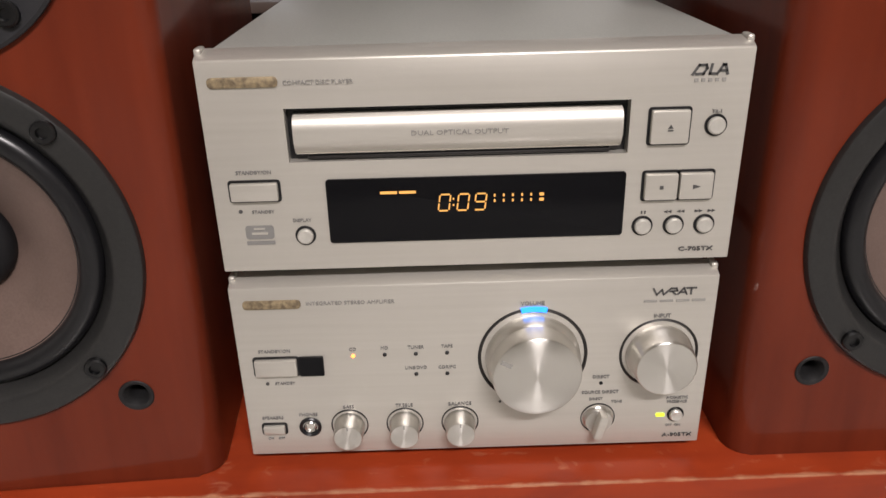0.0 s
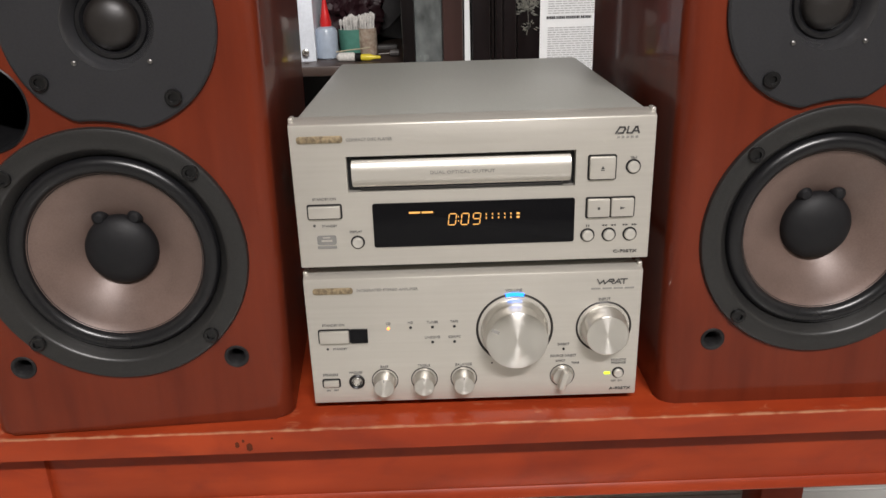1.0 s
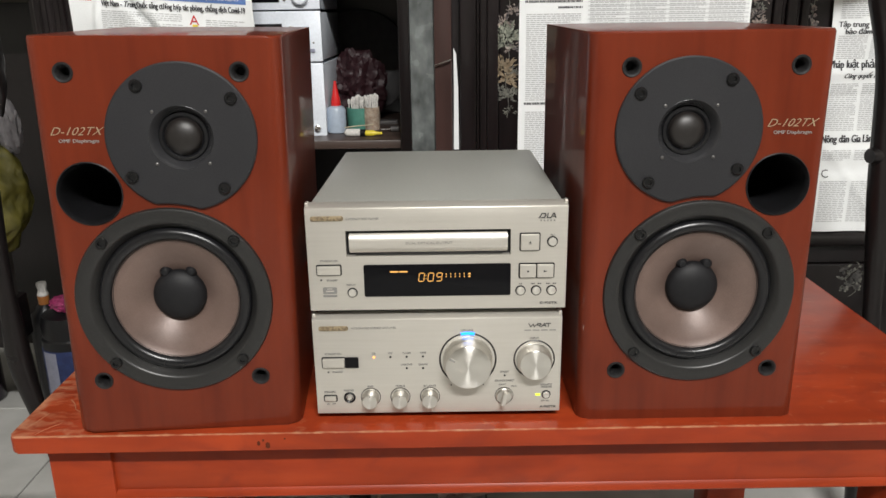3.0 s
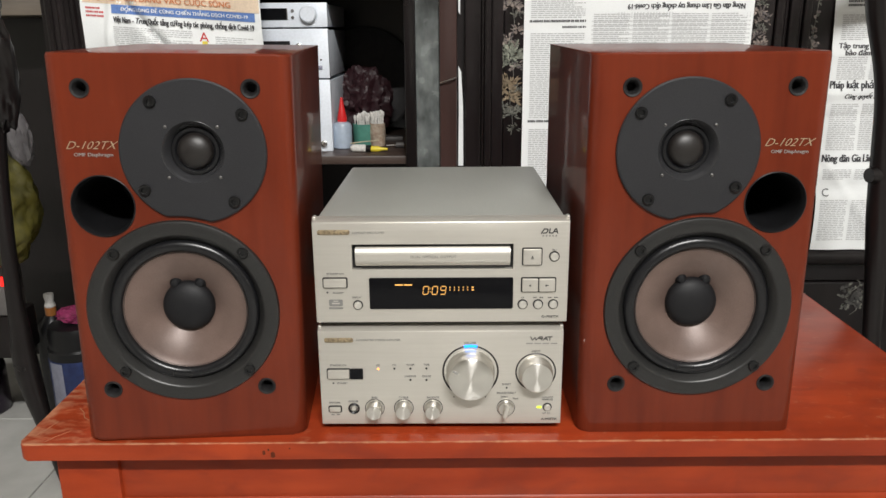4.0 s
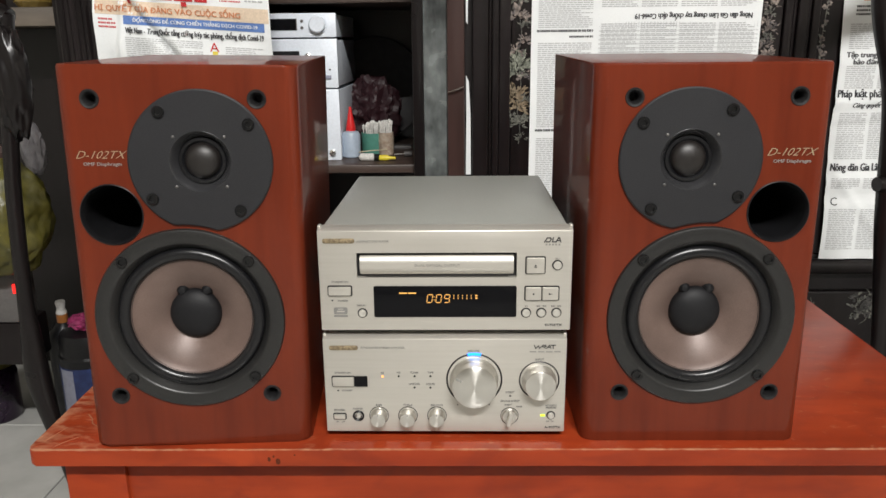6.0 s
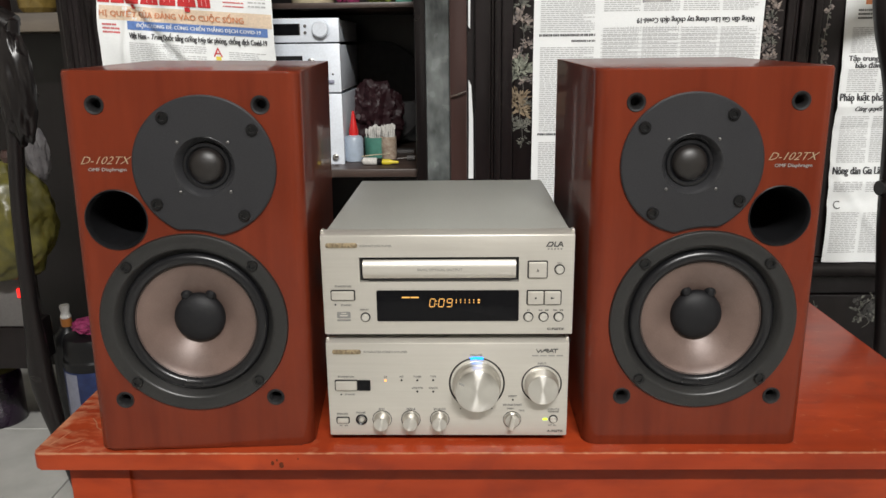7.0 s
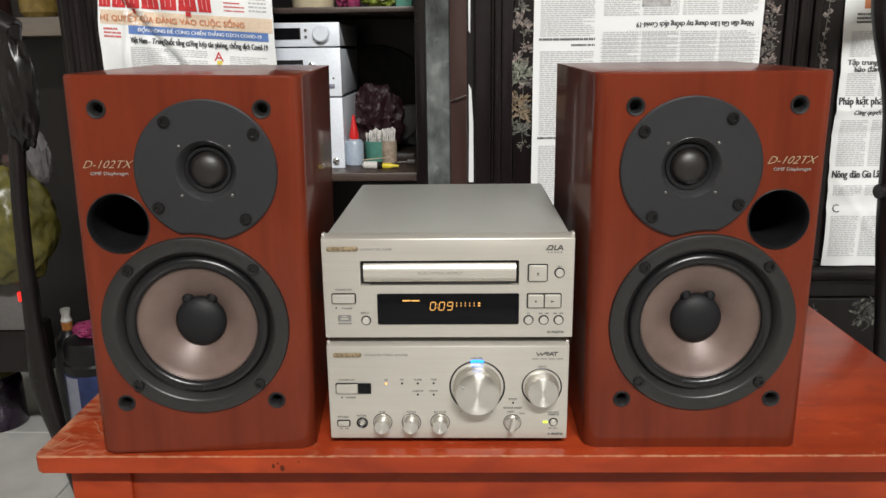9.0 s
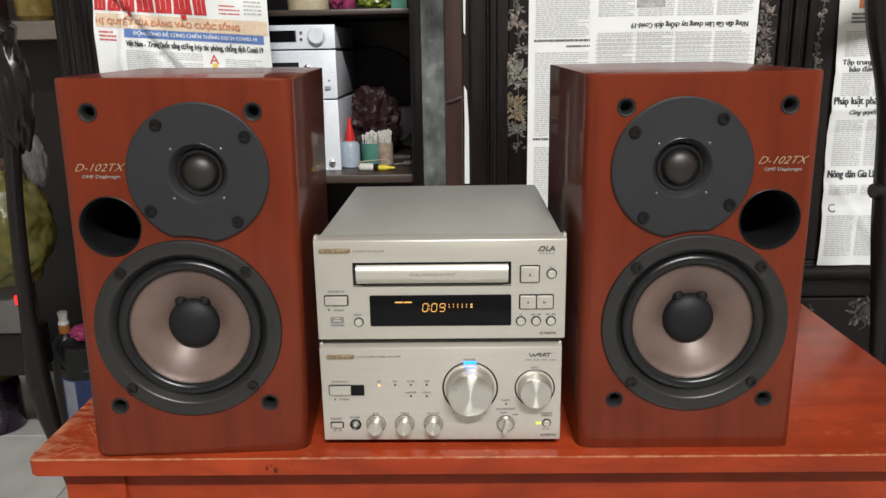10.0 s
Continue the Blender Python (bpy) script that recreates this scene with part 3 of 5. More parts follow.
amp = thing("amplifier", "champagne-silver compact stereo amplifier standing on the table", "amplifier", pose(0, 0.0, TOP, 0, 0, 0.0))
case(amp, 0.1025, 0.0045, 0.0925, 0.30)
badge(amp, -0.0972, -0.0729, 0.0800, 0.0840)
words("INTEGRATED STEREO AMPLIFIER", 0.0024, -0.0708, -0.0003, 0.0820, PALE_INK, amp, "LEFT", width=0.037, label="fine grey printed words")
W = lambda text, size, x, z, mat=None, width=None, align="CENTER": words(text, size, x, -0.0003, z, mat or CAPTION, amp, align, width=width)
# slanted three-stroke emblem
bm = strokes(bmesh.new(), [[(0.0752, 0.0842), (0.0766, 0.0814), (0.0788, 0.0836), (0.0796, 0.0814), (0.0826, 0.0842), (0.0848, 0.0842), (0.0852, 0.0830), (0.0822, 0.0828)],
                           [(0.0832, 0.0828), (0.0846, 0.0814)], [(0.0856, 0.0814), (0.0880, 0.0842), (0.0892, 0.0814)], [(0.0866, 0.0823), (0.0888, 0.0823)],
                           [(0.0892, 0.0842), (0.0930, 0.0842)], [(0.0911, 0.0842), (0.0911, 0.0814)]], 0.0007)
part("emblem", bm, INK, amp, "dark slanted emblem")
bm = bmesh.new()
for i in range(4):
    bar(0.0715 + 0.0068 * i, 0.0771 + 0.0068 * i, 0.0779, 0.0789, -0.0001, bm=bm)
part("emblem_line", bm, PALE_INK, amp)
W("VOLUME", 0.0026, 0.0245, 0.0790)
W("INPUT", 0.0026, 0.0800, 0.0712)
volume = knob(amp, "volume_knob", 0.0251, 0.0530, 0.0205, 0.0170, rim=0.0034, label="large spun aluminium volume knob", turn=-62)
part("volume_light", prism([(0.0251 + r * math.sin(radians(a)), 0.0522 + r * math.cos(radians(a))) for r, sweep in ((0.0252, range(-13, 14, 2)), (0.0232, range(13, -14, -2))) for a in sweep], -0.0012, 0.0002, "y"), LED_BLUE, amp, "lit blue lamp over the volume knob")
knob(amp, "input_knob", 0.0801, 0.0525, 0.0144, 0.0130, rim=0.0028, label="spun aluminium input knob", line=False)
for x, text in ((-0.0568, "BASS"), (-0.0319, "TREBLE"), (-0.0070, "BALANCE")):
    knob(amp, "tone_knob", x, 0.0194, 0.0070, 0.0100, label="small aluminium tone knob", rim=0.0014)
    W(text, 0.0024, x, 0.0292)
k = knob(amp, "direct_knob", 0.0554, 0.0192, 0.0068, 0.0035, label="small aluminium selector knob", line=False, rim=0.0010)
part("grip", box(-0.0019, 0.0019, -0.0088, -0.003, -0.0062, 0.0062, 0.0008), SILVER, k, at=pose(0, 0, 0, 0, 14, 0))
W("DIRECT", 0.0022, 0.0556, 0.0412)
W("SOURCE DIRECT", 0.0022, 0.0557, 0.0331)
W("DIRECT", 0.0018, 0.0540, 0.0295)
W("TONE", 0.0018, 0.0634, 0.0278)
W("ACOUSTIC", 0.0020, 0.0907, 0.0290)
W("PRESENCE", 0.0020, 0.0907, 0.0268)
W("OFF  ON", 0.0018, 0.0900, 0.0140, PALE_INK)
W("A-905TX", 0.0026, 0.0924, 0.0085, INK, 0.0135)
round_button(amp, "presence_button", 0.0907, 0.0198, 0.0029, "small chromed push button")
part("presence_lamp", prism(round_rect(0.0818, 0.0857, 0.0190, 0.0206, 0.0003, 2), -0.0006, 0.0002, "y"), LED_GREEN, amp, "lit yellow-green lamp")
button(amp, "standby_button", -0.0954, -0.0772, 0.0475, 0.0555, "silver rectangular power button", 0.0026)
part("remote_window", prism(round_rect(-0.0764, -0.0657, 0.0468, 0.0562, 0.0005, 2), -0.0012, 0.0003, "y"), GLASS_BLACK, amp, "black sensor window")
W("STANDBY/ON", 0.0022, -0.0865, 0.0592)
W("STANDBY", 0.0020, -0.0835, 0.0428)
part("standby_dot", lathe([(0.0008, 0.0002), (0.0008, -0.0004), (0, -0.0004)], 10, at=(-0.0912, 0, 0.0428)), INK, amp)
for x, z, text in ((-0.0528, 0.0558, "CD"), (-0.0391, 0.0560, "MD"), (-0.0256, 0.0560, "TUNER"), (-0.0121, 0.0561, "TAPE"), (-0.0258, 0.0456, "LINE/DVD"), (-0.0122, 0.0455, "CDR/PC")):
    W(text, 0.0022, x, z + 0.0033)
    lit = text == "CD"
    part("source_lamp", lathe([(0.0009, 0.0002), (0.0009, -0.0005), (0.0004, -0.0009), (0, -0.001)], 10, at=(x, 0, z)), LED_ORANGE if lit else BLACK, amp, "lit orange lamp" if lit else "small dark lamp")
part("direct_lamp", lathe([(0.0008, 0.0002), (0.0008, -0.0005), (0, -0.0008)], 10, at=(0.0558, 0, 0.0379)), BLACK, amp)
for x in (0.0110, 0.0380):
    part("scale_dot", lathe([(0.0006, 0.0002), (0.0006, -0.0003), (0, -0.0003)], 8, at=(x, 0, 0.0296)), INK, amp)
button(amp, "speakers_button", -0.0955, -0.0859, 0.0165, 0.0208, "small silver switch", 0.0022)
W("SPEAKERS", 0.0022, -0.0910, 0.0245)
W("ON    OFF", 0.0017, -0.0905, 0.0133)
part("headphone_socket", lathe([(0.0050, 0.0003), (0.0050, -0.0008), (0.0044, -0.0013), (0.0034, -0.0006), (0.0030, 0.002), (0, 0.003)], 28, at=(-0.0746, 0, 0.0191)), BLACK, amp, "black headphone socket")
part("socket_ring", lathe([(0.0030, -0.0006), (0.0024, -0.0012), (0.0017, -0.0004), (0.0016, 0.002)], 20, at=(-0.0746, 0, 0.0191)), CHROME, amp)
W("PHONES", 0.0022, -0.0750, 0.0257)

CDZ = TOP + 0.0925
cd = thing("disc_player", "champagne-silver compact disc player stacked on the amplifier", "disc player", pose(0.001, 0.0, CDZ, 0, 0, 0.0))
case(cd, 0.1035, 0.0055, 0.0935, 0.245, cutouts=[(-0.0722, 0.0586, -0.02, 0.006, 0.0512, 0.0722)])
W = lambda text, size, x, z, mat=None, width=None, align="CENTER", y=-0.0003: words(text, size, x, y, z, mat or CAPTION, cd, align, width=width)
part("tray_recess", box(-0.0730, 0.0595, 0.0052, 0.0080, 0.0502, 0.0732), BLACK, cd)
part("tray", prism([(0.0050, 0.0541), (0.0012, 0.0541)] + [(-0.0008 + 0.0030 * abs(k / 8) ** 2.6, 0.06175 + 0.0076 * k / 8) for k in range(-8, 9)] + [(0.0050, 0.0694)], -0.0696, 0.0561, "x", 0.0004), SILVER, cd, "closed silver disc tray")
W("DUAL OPTICAL OUTPUT", 0.0027, -0.0062, 0.0618, PALE_INK, 0.037, y=-0.0011)
badge(cd, -0.0993, -0.0732, 0.0805, 0.0845)
W("COMPACT DISC PLAYER", 0.0024, -0.0715, 0.0820, PALE_INK, 0.026, "LEFT")
bm = strokes(bmesh.new(), [[(0.0806, 0.0810), (0.0828, 0.0844), (0.0854, 0.0844), (0.0858, 0.0832), (0.0846, 0.0812), (0.0820, 0.0811)],
                           [(0.0876, 0.0845), (0.0870, 0.0812), (0.0893, 0.0811)], [(0.0898, 0.0811), (0.0918, 0.0844), (0.0926, 0.0844), (0.0936, 0.0811)], [(0.0908, 0.0822), (0.0932, 0.0822)]], 0.0009)
part("emblem", bm, INK, cd, "dark emblem")
bm = bmesh.new()
for i in range(5):
    bar(0.0815 + 0.0026 * i, 0.0829 + 0.0026 * i, 0.0782, 0.0795, -0.0001, bm=bm)
part("emblem_line", bm, PALE_INK, cd)
part("tray_lip", box(-0.0650, 0.0520, 0.0012, 0.0050, 0.0519, 0.0532, 0.0003), DARK_RING, cd)
part("display", prism(round_rect(-0.0590, 0.0588, 0.0170, 0.0440, 0.0014, 4), -0.0008, 0.0004, "y", 0.0003), GLASS_BLACK, cd, "black display window")


def digit(bm, ch, x, z, w=0.0042, h=0.0068, t=0.00055, lean=0.0009):
    on = {"0": "abcdef", "9": "abcdfg", "1": "bc"}[ch]
    seg = {"a": (0, w, h, h), "b": (w, w, h / 2, h), "c": (w, w, 0, h / 2), "d": (0, w, 0, 0), "e": (0, 0, 0, h / 2), "f": (0, 0, h / 2, h), "g": (0, w, h / 2, h / 2)}
    for name in on:
        x0, x1, z0, z1 = seg[name]
        if z0 == z1:
            pts = [(x0 + t * 0.7, z0 - t / 2), (x1 - t * 0.7, z0 - t / 2), (x1 - t * 0.7, z0 + t / 2), (x0 + t * 0.7, z0 + t / 2)]
        else:
            pts = [(x0 - t / 2, z0 + t * 0.7), (x0 + t / 2, z0 + t * 0.7), (x0 + t / 2, z1 - t * 0.7), (x0 - t / 2, z1 - t * 0.7)]
        prism([(x + u + lean * v / h, z + v) for u, v in pts], -0.00115, -0.0007, "y", bm=bm)


bm = bmesh.new()
digit(bm, "0", -0.0152, 0.0299)
digit(bm, "0", -0.0078, 0.0299)
digit(bm, "9", -0.0010, 0.0299)
for z in (0.0318, 0.0344):
    prism(round_rect(-0.0094, -0.0088, z, z + 0.0008, 0.0002, 1), -0.00115, -0.0007, "y", bm=bm)
part("lit_digits", bm, AMBER, cd, "amber lit digits")
bm = bmesh.new()
for i in range(6):
    x = 0.0068 + 0.0036 * i
    w = 0.0007 if i < 5 else 0.0018
    for z in (0.0330, 0.0352):
        prism(round_rect(x, x + w, z, z + 0.0012, 0.0002, 1), -0.00115, -0.0007, "y", bm=bm)
part("lit_marks", bm, AMBER, cd)
bm = bmesh.new()
for x0, x1 in ((-0.0378, -0.0312), (-0.0304, -0.0238)):
    bar(x0, x1, 0.0376, 0.0386, -0.0009, bm=bm)
part("lit_caption", bm, AMBER, cd)
button(cd, "standby_button", -0.0960, -0.0775, 0.0364, 0.0436, "silver rectangular power button", 0.0026)
W("STANDBY/ON", 0.0022, -0.0864, 0.0476)
W("STANDBY", 0.0020, -0.0845, 0.0312)
part("standby_dot", lathe([(0.0008, 0.0002), (0.0008, -0.0004), (0, -0.0004)], 10, at=(-0.0934, 0, 0.0316)), INK, cd)
mark = part("disc_mark", prism(round_rect(-0.0925, -0.0812, 0.0196, 0.0254, 0.0012, 3), -0.0003, 0.0002, "y"), CAPTION, cd, "grey printed disc mark")
part("mark_slit", bar(-0.0900, -0.0837, 0.0216, 0.0226, -0.0003), SILVER, mark)
part("mark_slit", bar(-0.0890, -0.0847, 0.0238, 0.0244, -0.0003), SILVER, mark)
part("mark_base", bar(-0.0925, -0.0812, 0.0172, 0.0187, -0.0001), CAPTION, cd)
round_button(cd, "display_button", -0.0687, 0.0206, 0.0032, "small chromed push button")
W("DISPLAY", 0.0020, -0.0695, 0.0272)
button(cd, "eject_button", 0.0664, 0.0810, 0.0551, 0.0681, "square silver eject button", 0.0026)
prism_bm = prism([(0.0727, 0.0612), (0.0747, 0.0612), (0.0737, 0.0628)], -0.0029, -0.0024, "y")
bar(0.0727, 0.0747, 0.0602, 0.0607, -0.0026, bm=prism_bm)
part("symbol", prism_bm, INK, cd)
button(cd, "stop_button", 0.0660, 0.0789, 0.0322, 0.0430, "silver stop button", 0.0026)
button(cd, "play_button", 0.0797, 0.0928, 0.0322, 0.0430, "silver play button", 0.0026)
part("symbol", bar(0.0717, 0.0731, 0.0369, 0.0383, -0.0027), INK, cd)
part("symbol", prism([(0.0848, 0.0367), (0.0878, 0.0376), (0.0848, 0.0385)], -0.0029, -0.0024, "y"), INK, cd)
W("TR-1", 0.0020, 0.0916, 0.0668)
round_button(cd, "track_button", 0.0916, 0.0615, 0.0034, "small chromed push button")
for x, name in ((0.0668, "pause_button"), (0.0794, "back_button"), (0.0918, "forward_button")):
    round_button(cd, name, x, 0.0206, 0.0033, "small chromed push button")
    bm = bmesh.new()
    if name == "pause_button":
        bar(x - 0.0009, x - 0.0004, 0.0258, 0.0270, -0.0001, bm=bm)
        bar(x + 0.0004, x + 0.0009, 0.0258, 0.0270, -0.0001, bm=bm)
    else:
        s = -1 if name == "back_button" else 1
        for d in (-0.0036, -0.0020, 0.0016, 0.0032):
            prism([(x + d - s * 0.0007, 0.0258), (x + d + s * 0.0008, 0.0264), (x + d - s * 0.0007, 0.0270)], -0.0004, 0.0002, "y", bm=bm)
    part("symbol", bm, INK, cd)
W("C-705TX", 0.0026, 0.0895, 0.0098, INK, 0.0140)

# ---- wall cabinet: an open bay, a grey glass strip, inlaid doors ----
rnd = random.Random(7)
cabinet = thing("wall_cabinet", "tall black-brown lacquered cabinet with pearl inlay and an open bay", "cabinet")
part("back_panel", box(-0.64, 1.30, 1.085, 1.10, 0.0, 1.95), CHAIR_LACQUER, cabinet)
part("side_panel", box(-0.645, -0.625, CAB + 0.01, 1.084, 0.0, 1.95, 0.002), EBONY, cabinet)
part("side_panel", box(1.28, 1.30, CAB + 0.01, 1.084, 0.0, 1.95, 0.002), EBONY, cabinet)
part("top", box(-0.66, 1.32, CAB - 0.02, 1.10, 1.95, 1.99, 0.004), EBONY, cabinet)
part("plinth", box(-0.64, 1.30, CAB - 0.004, CAB + 0.03, 0.0, 0.10, 0.003), EBONY, cabinet)
part("partition", box(-0.352, -0.338, CAB + 0.004, 1.084, 0.1, 1.95), EBONY, cabinet)
part("partition", box(-0.064, -0.050, CAB + 0.004, 1.084, 0.1, 1.95), CHAIR_LACQUER, cabinet)
for z, t, front in ((0.8425, 0.009, 0.746), (0.562, 0.014, 0.704), (0.33, 0.014, 0.704), (1.18, 0.012, 0.746)):
    part("shelf", box(-0.3375, -0.0643, front, 1.084, z, z + t, 0.0015), SHELF_WOOD, cabinet, "worn dark wooden shelf")
# left post with mouldings
part("stile", box(-0.645, -0.575, CAB - 0.012, CAB + 0.02, 0.1, 1.95, 0.003), EBONY, cabinet)
for x in (-0.632, -0.612, -0.592):
    part("moulding", tube([(x, CAB - 0.012, 0.12), (x, CAB - 0.012, 1.9)], 0.006, 8), EBONY, cabinet)
part("door", box(-0.574, -0.322, CAB - 0.010, CAB + 0.008, 0.1, 1.95, 0.003), EBONY, cabinet, "closed dark lacquered door")
# right of the bay
part("stile", box(-0.064, -0.046, CAB - 0.012, CAB + 0.003, 0.1, 1.95, 0.002), CHAIR_LACQUER, cabinet)
part("taped_paper", box(-0.0440, -0.0090, CAB - 0.0014, CAB - 0.0006, 0.818, 1.20), material("greenish_tracing_paper", (0.34, 0.38, 0.35), 0.8, 0, 0.2, 60), cabinet, "pale greenish paper taped behind the glass")
part("glass_pane", box(-0.0455, -0.0075, CAB - 0.006, CAB - 0.002, 0.1, 1.93), REFLECTION_GLASS, cabinet, "grey glass strip with blotchy painted reflections")
part("stile", box(-0.007, 0.0215, CAB - 0.018, CAB + 0.006, 0.1, 1.95, 0.003), BROWN_WOOD, cabinet, "dark red-brown wooden post")
part("latch", tube([(-0.006, CAB - 0.022, 0.698), (0.006, CAB - 0.026, 0.702), (0.020, CAB - 0.024, 0.707)], 0.0014, 8), CHROME, cabinet, "thin bright metal latch")
part("back_board", box(-0.05, 0.60, CAB + 0.0075, CAB + 0.02, 0.1, 1.95), EBONY, cabinet)
for x, w, out in ((0.0345, 0.0260, 0.011), (0.0610, 0.0050, 0.0095), (0.0664, 0.0110, 0.012), (0.0778, 0.0192, 0.010)):
    part("moulding", box(x, x + w, CAB - out, CAB + 0.007, 0.1, 1.95, 0.0024, 3), EBONY, cabinet)
part("door", box(0.0975, 0.530, CAB - 0.008, CAB + 0.007, 0.1, 1.95, 0.003), EBONY, cabinet, "closed dark lacquered door with pearl inlay")
for x, w, out in ((0.5315, 0.0130, 0.012), (0.5455, 0.0060, 0.008), (0.5525, 0.0150, 0.014), (0.5685, 0.0060, 0.008), (0.5755, 0.0120, 0.012)):
    part("moulding", box(x, x + w, CAB - out, CAB + 0.007, 0.1, 1.95, 0.0024, 3), EBONY, cabinet)
part("door", box(0.588, 1.30, CAB - 0.008, CAB + 0.009, 0.42, 1.95, 0.003), EBONY, cabinet, "closed dark lacquered door with pearl inlay")
part("lower_door", box(0.588, 1.30, CAB - 0.008, CAB + 0.009, 0.11, 0.35, 0.003), CHAIR_LACQUER, cabinet, "dark lower door with pearl inlay")
part("ledge", tube([(0.588, CAB - 0.012, 0.398), (1.30, CAB - 0.012, 0.398)], 0.014, 12), CHAIR_LACQUER, cabinet, "rounded glossy ledge")
part("rail", box(0.588, 1.30, CAB - 0.004, CAB + 0.009, 0.352, 0.418, 0.003), CHAIR_LACQUER, cabinet)


def blossom(bm, x, z, r, y):
    petals = rnd.randint(2, 5)
    for k in range(petals):
        a = 2 * math.pi * k / petals + rnd.random()
        cx, cz = x + 0.6 * r * math.cos(a), z + 0.6 * r * math.sin(a)
        pts = [(cx + 0.5 * r * math.cos(t) * (0.5 + 0.8 * rnd.random()), cz + 0.5 * r * math.sin(t) * (0.5 + 0.8 * rnd.random())) for t in [2 * math.pi * i / 7 for i in range(7)]]
        h = rnd.uniform(0, 0.0006)
        prism(pts, y - 0.0008 - h, y + 0.0004, "y", bm=bm)


def leaf(bm, x, z, l, w, turn, y):
    c, s = math.cos(turn), math.sin(turn)
    pts = [(0, 0), (0.35 * l, w), (0.75 * l, 0.7 * w), (l, 0), (0.7 * l, -0.8 * w), (0.3 * l, -w)]
    prism([(x + c * u - s * v, z + s * u + c * v) for u, v in pts], y - 0.0010, y + 0.0004, "y", bm=bm)


def spray(x0, x1, z0, z1, y, flowers, leaves, big, petal=PEARL):
    f, l = bmesh.new(), bmesh.new()
    mid = (x0 + x1) / 2
    for i in range(flowers):
        z = z0 + (z1 - z0) * (i + rnd.random()) / flowers
        blossom(f, rnd.uniform(x0 + 0.2 * (x1 - x0), x1 - 0.2 * (x1 - x0)), z, big * rnd.uniform(0.6, 1.15), y)
    for i in range(leaves):
        z = z0 + (z1 - z0) * rnd.random()
        leaf(l, mid + rnd.uniform(-0.35, 0.35) * (x1 - x0), z, rnd.uniform(0.5, 1.2) * big, 0.22 * big, rnd.uniform(0, 6.28), y)
    stem = [(mid + 0.2 * (x1 - x0) * math.sin(9 * k / 14), y - 0.0002, z0 - 0.01 + (z1 - z0 + 0.02) * k / 14) for k in range(15)]
    tube(stem, 0.0007, 6, bm=l)
    tagged(part("inlay", f, petal, cabinet, "pinkish pearl flowers let into dark wood"), kind="stuff")
    tagged(part("inlay", l, PEARL_DARK, cabinet, "grey pearl leaves and stems let into dark wood"), kind="stuff")




def plume(clumps, y):
    """Clumps (x, z, size, petals, material, label) of narrow petals that fan out from a stem."""
    for x, z, size, petals, mat, label in clumps:
        bm = bmesh.new()
        for k in range(2 * petals):
            turn = rnd.uniform(-0.5, 3.64)
            r = size * 0.55 * rnd.random()
            leaf(bm, x + r * math.cos(turn), z + r * math.sin(turn), size * rnd.uniform(0.16, 0.46), size * rnd.uniform(0.03, 0.085), turn + rnd.uniform(-0.5, 0.5), y - 0.0002 * (k % 5))
        tagged(part("inlay", bm, mat, cabinet, label), kind="stuff")


DIM_PEARL = material("dark_grey_pearl", (0.10, 0.095, 0.09), 0.3, 0.1, 0.5, 170, 0.1, (1, 1, 1), (0.03, 0.03, 0.03), 90)
PEARL_GREEN = material("greenish_pearl", (0.40, 0.42, 0.34), 0.25, 0.1, 0.5, 170, 0.1, (1, 1, 1), (0.12, 0.13, 0.11), 90)
PEARL_TAN = material("tan_pearl", (0.36, 0.29, 0.20), 0.3, 0.1, 0.5, 120, 0.1, (1, 1, 1), (0.22, 0.16, 0.10), 90)
WHITE_CLUMP, GREEN_CLUMP, TAN_CLUMP, DIM_CLUMP = "pale pearl petals let into dark wood", "greenish pearl petals let into dark wood", "tan pearl leaf let into dark wood", "dull pearl twigs let into dark wood"
plume([(0.108, 0.842, 0.020, 16, PEARL_DARK, DIM_CLUMP), (0.107, 0.817, 0.027, 34, PEARL, WHITE_CLUMP), (0.119, 0.803, 0.016, 14, PEARL_DARK, DIM_CLUMP), (0.121, 0.778, 0.019, 18, PEARL, WHITE_CLUMP),
       (0.104, 0.762, 0.021, 20, PEARL, WHITE_CLUMP), (0.108, 0.742, 0.030, 44, PEARL_GREEN, GREEN_CLUMP), (0.106, 0.726, 0.024, 24, PEARL_GREEN, GREEN_CLUMP), (0.118, 0.722, 0.018, 16, PEARL, WHITE_CLUMP),
       (0.104, 0.688, 0.031, 40, PEARL_TAN, TAN_CLUMP), (0.108, 0.672, 0.027, 30, PEARL_TAN, TAN_CLUMP), (0.120, 0.684, 0.017, 16, PEARL_DARK, DIM_CLUMP), (0.097, 0.655, 0.018, 14, PEARL_DARK, DIM_CLUMP),
       (0.112, 0.645, 0.022, 20, PEARL_DARK, DIM_CLUMP), (0.122, 0.652, 0.016, 12, PEARL_DARK, DIM_CLUMP), (0.116, 0.622, 0.016, 12, PEARL_DARK, DIM_CLUMP)], CAB - 0.008)
part("inlay_stem", tube([(0.111 + 0.003 * math.sin(k * 1.3), CAB - 0.0082, 0.612 + 0.0165 * k) for k in range(16)], 0.0006, 6), PEARL_DARK, cabinet, "thin pearl stem")
plume([(0.508 + 0.004 * math.sin(2.1 * k), 0.742 + 0.0125 * k, rnd.uniform(0.014, 0.022), rnd.randint(12, 22), PEARL if k % 3 else PEARL_DARK, WHITE_CLUMP if k % 3 else DIM_CLUMP) for k in range(10)], CAB - 0.008)
spray(0.590, 0.603, 0.620, 0.880, CAB - 0.008, 15, 36, 0.0062)
spray(0.690, 0.745, 0.300, 0.345, CAB - 0.008, 7, 30, 0.009, DIM_PEARL)
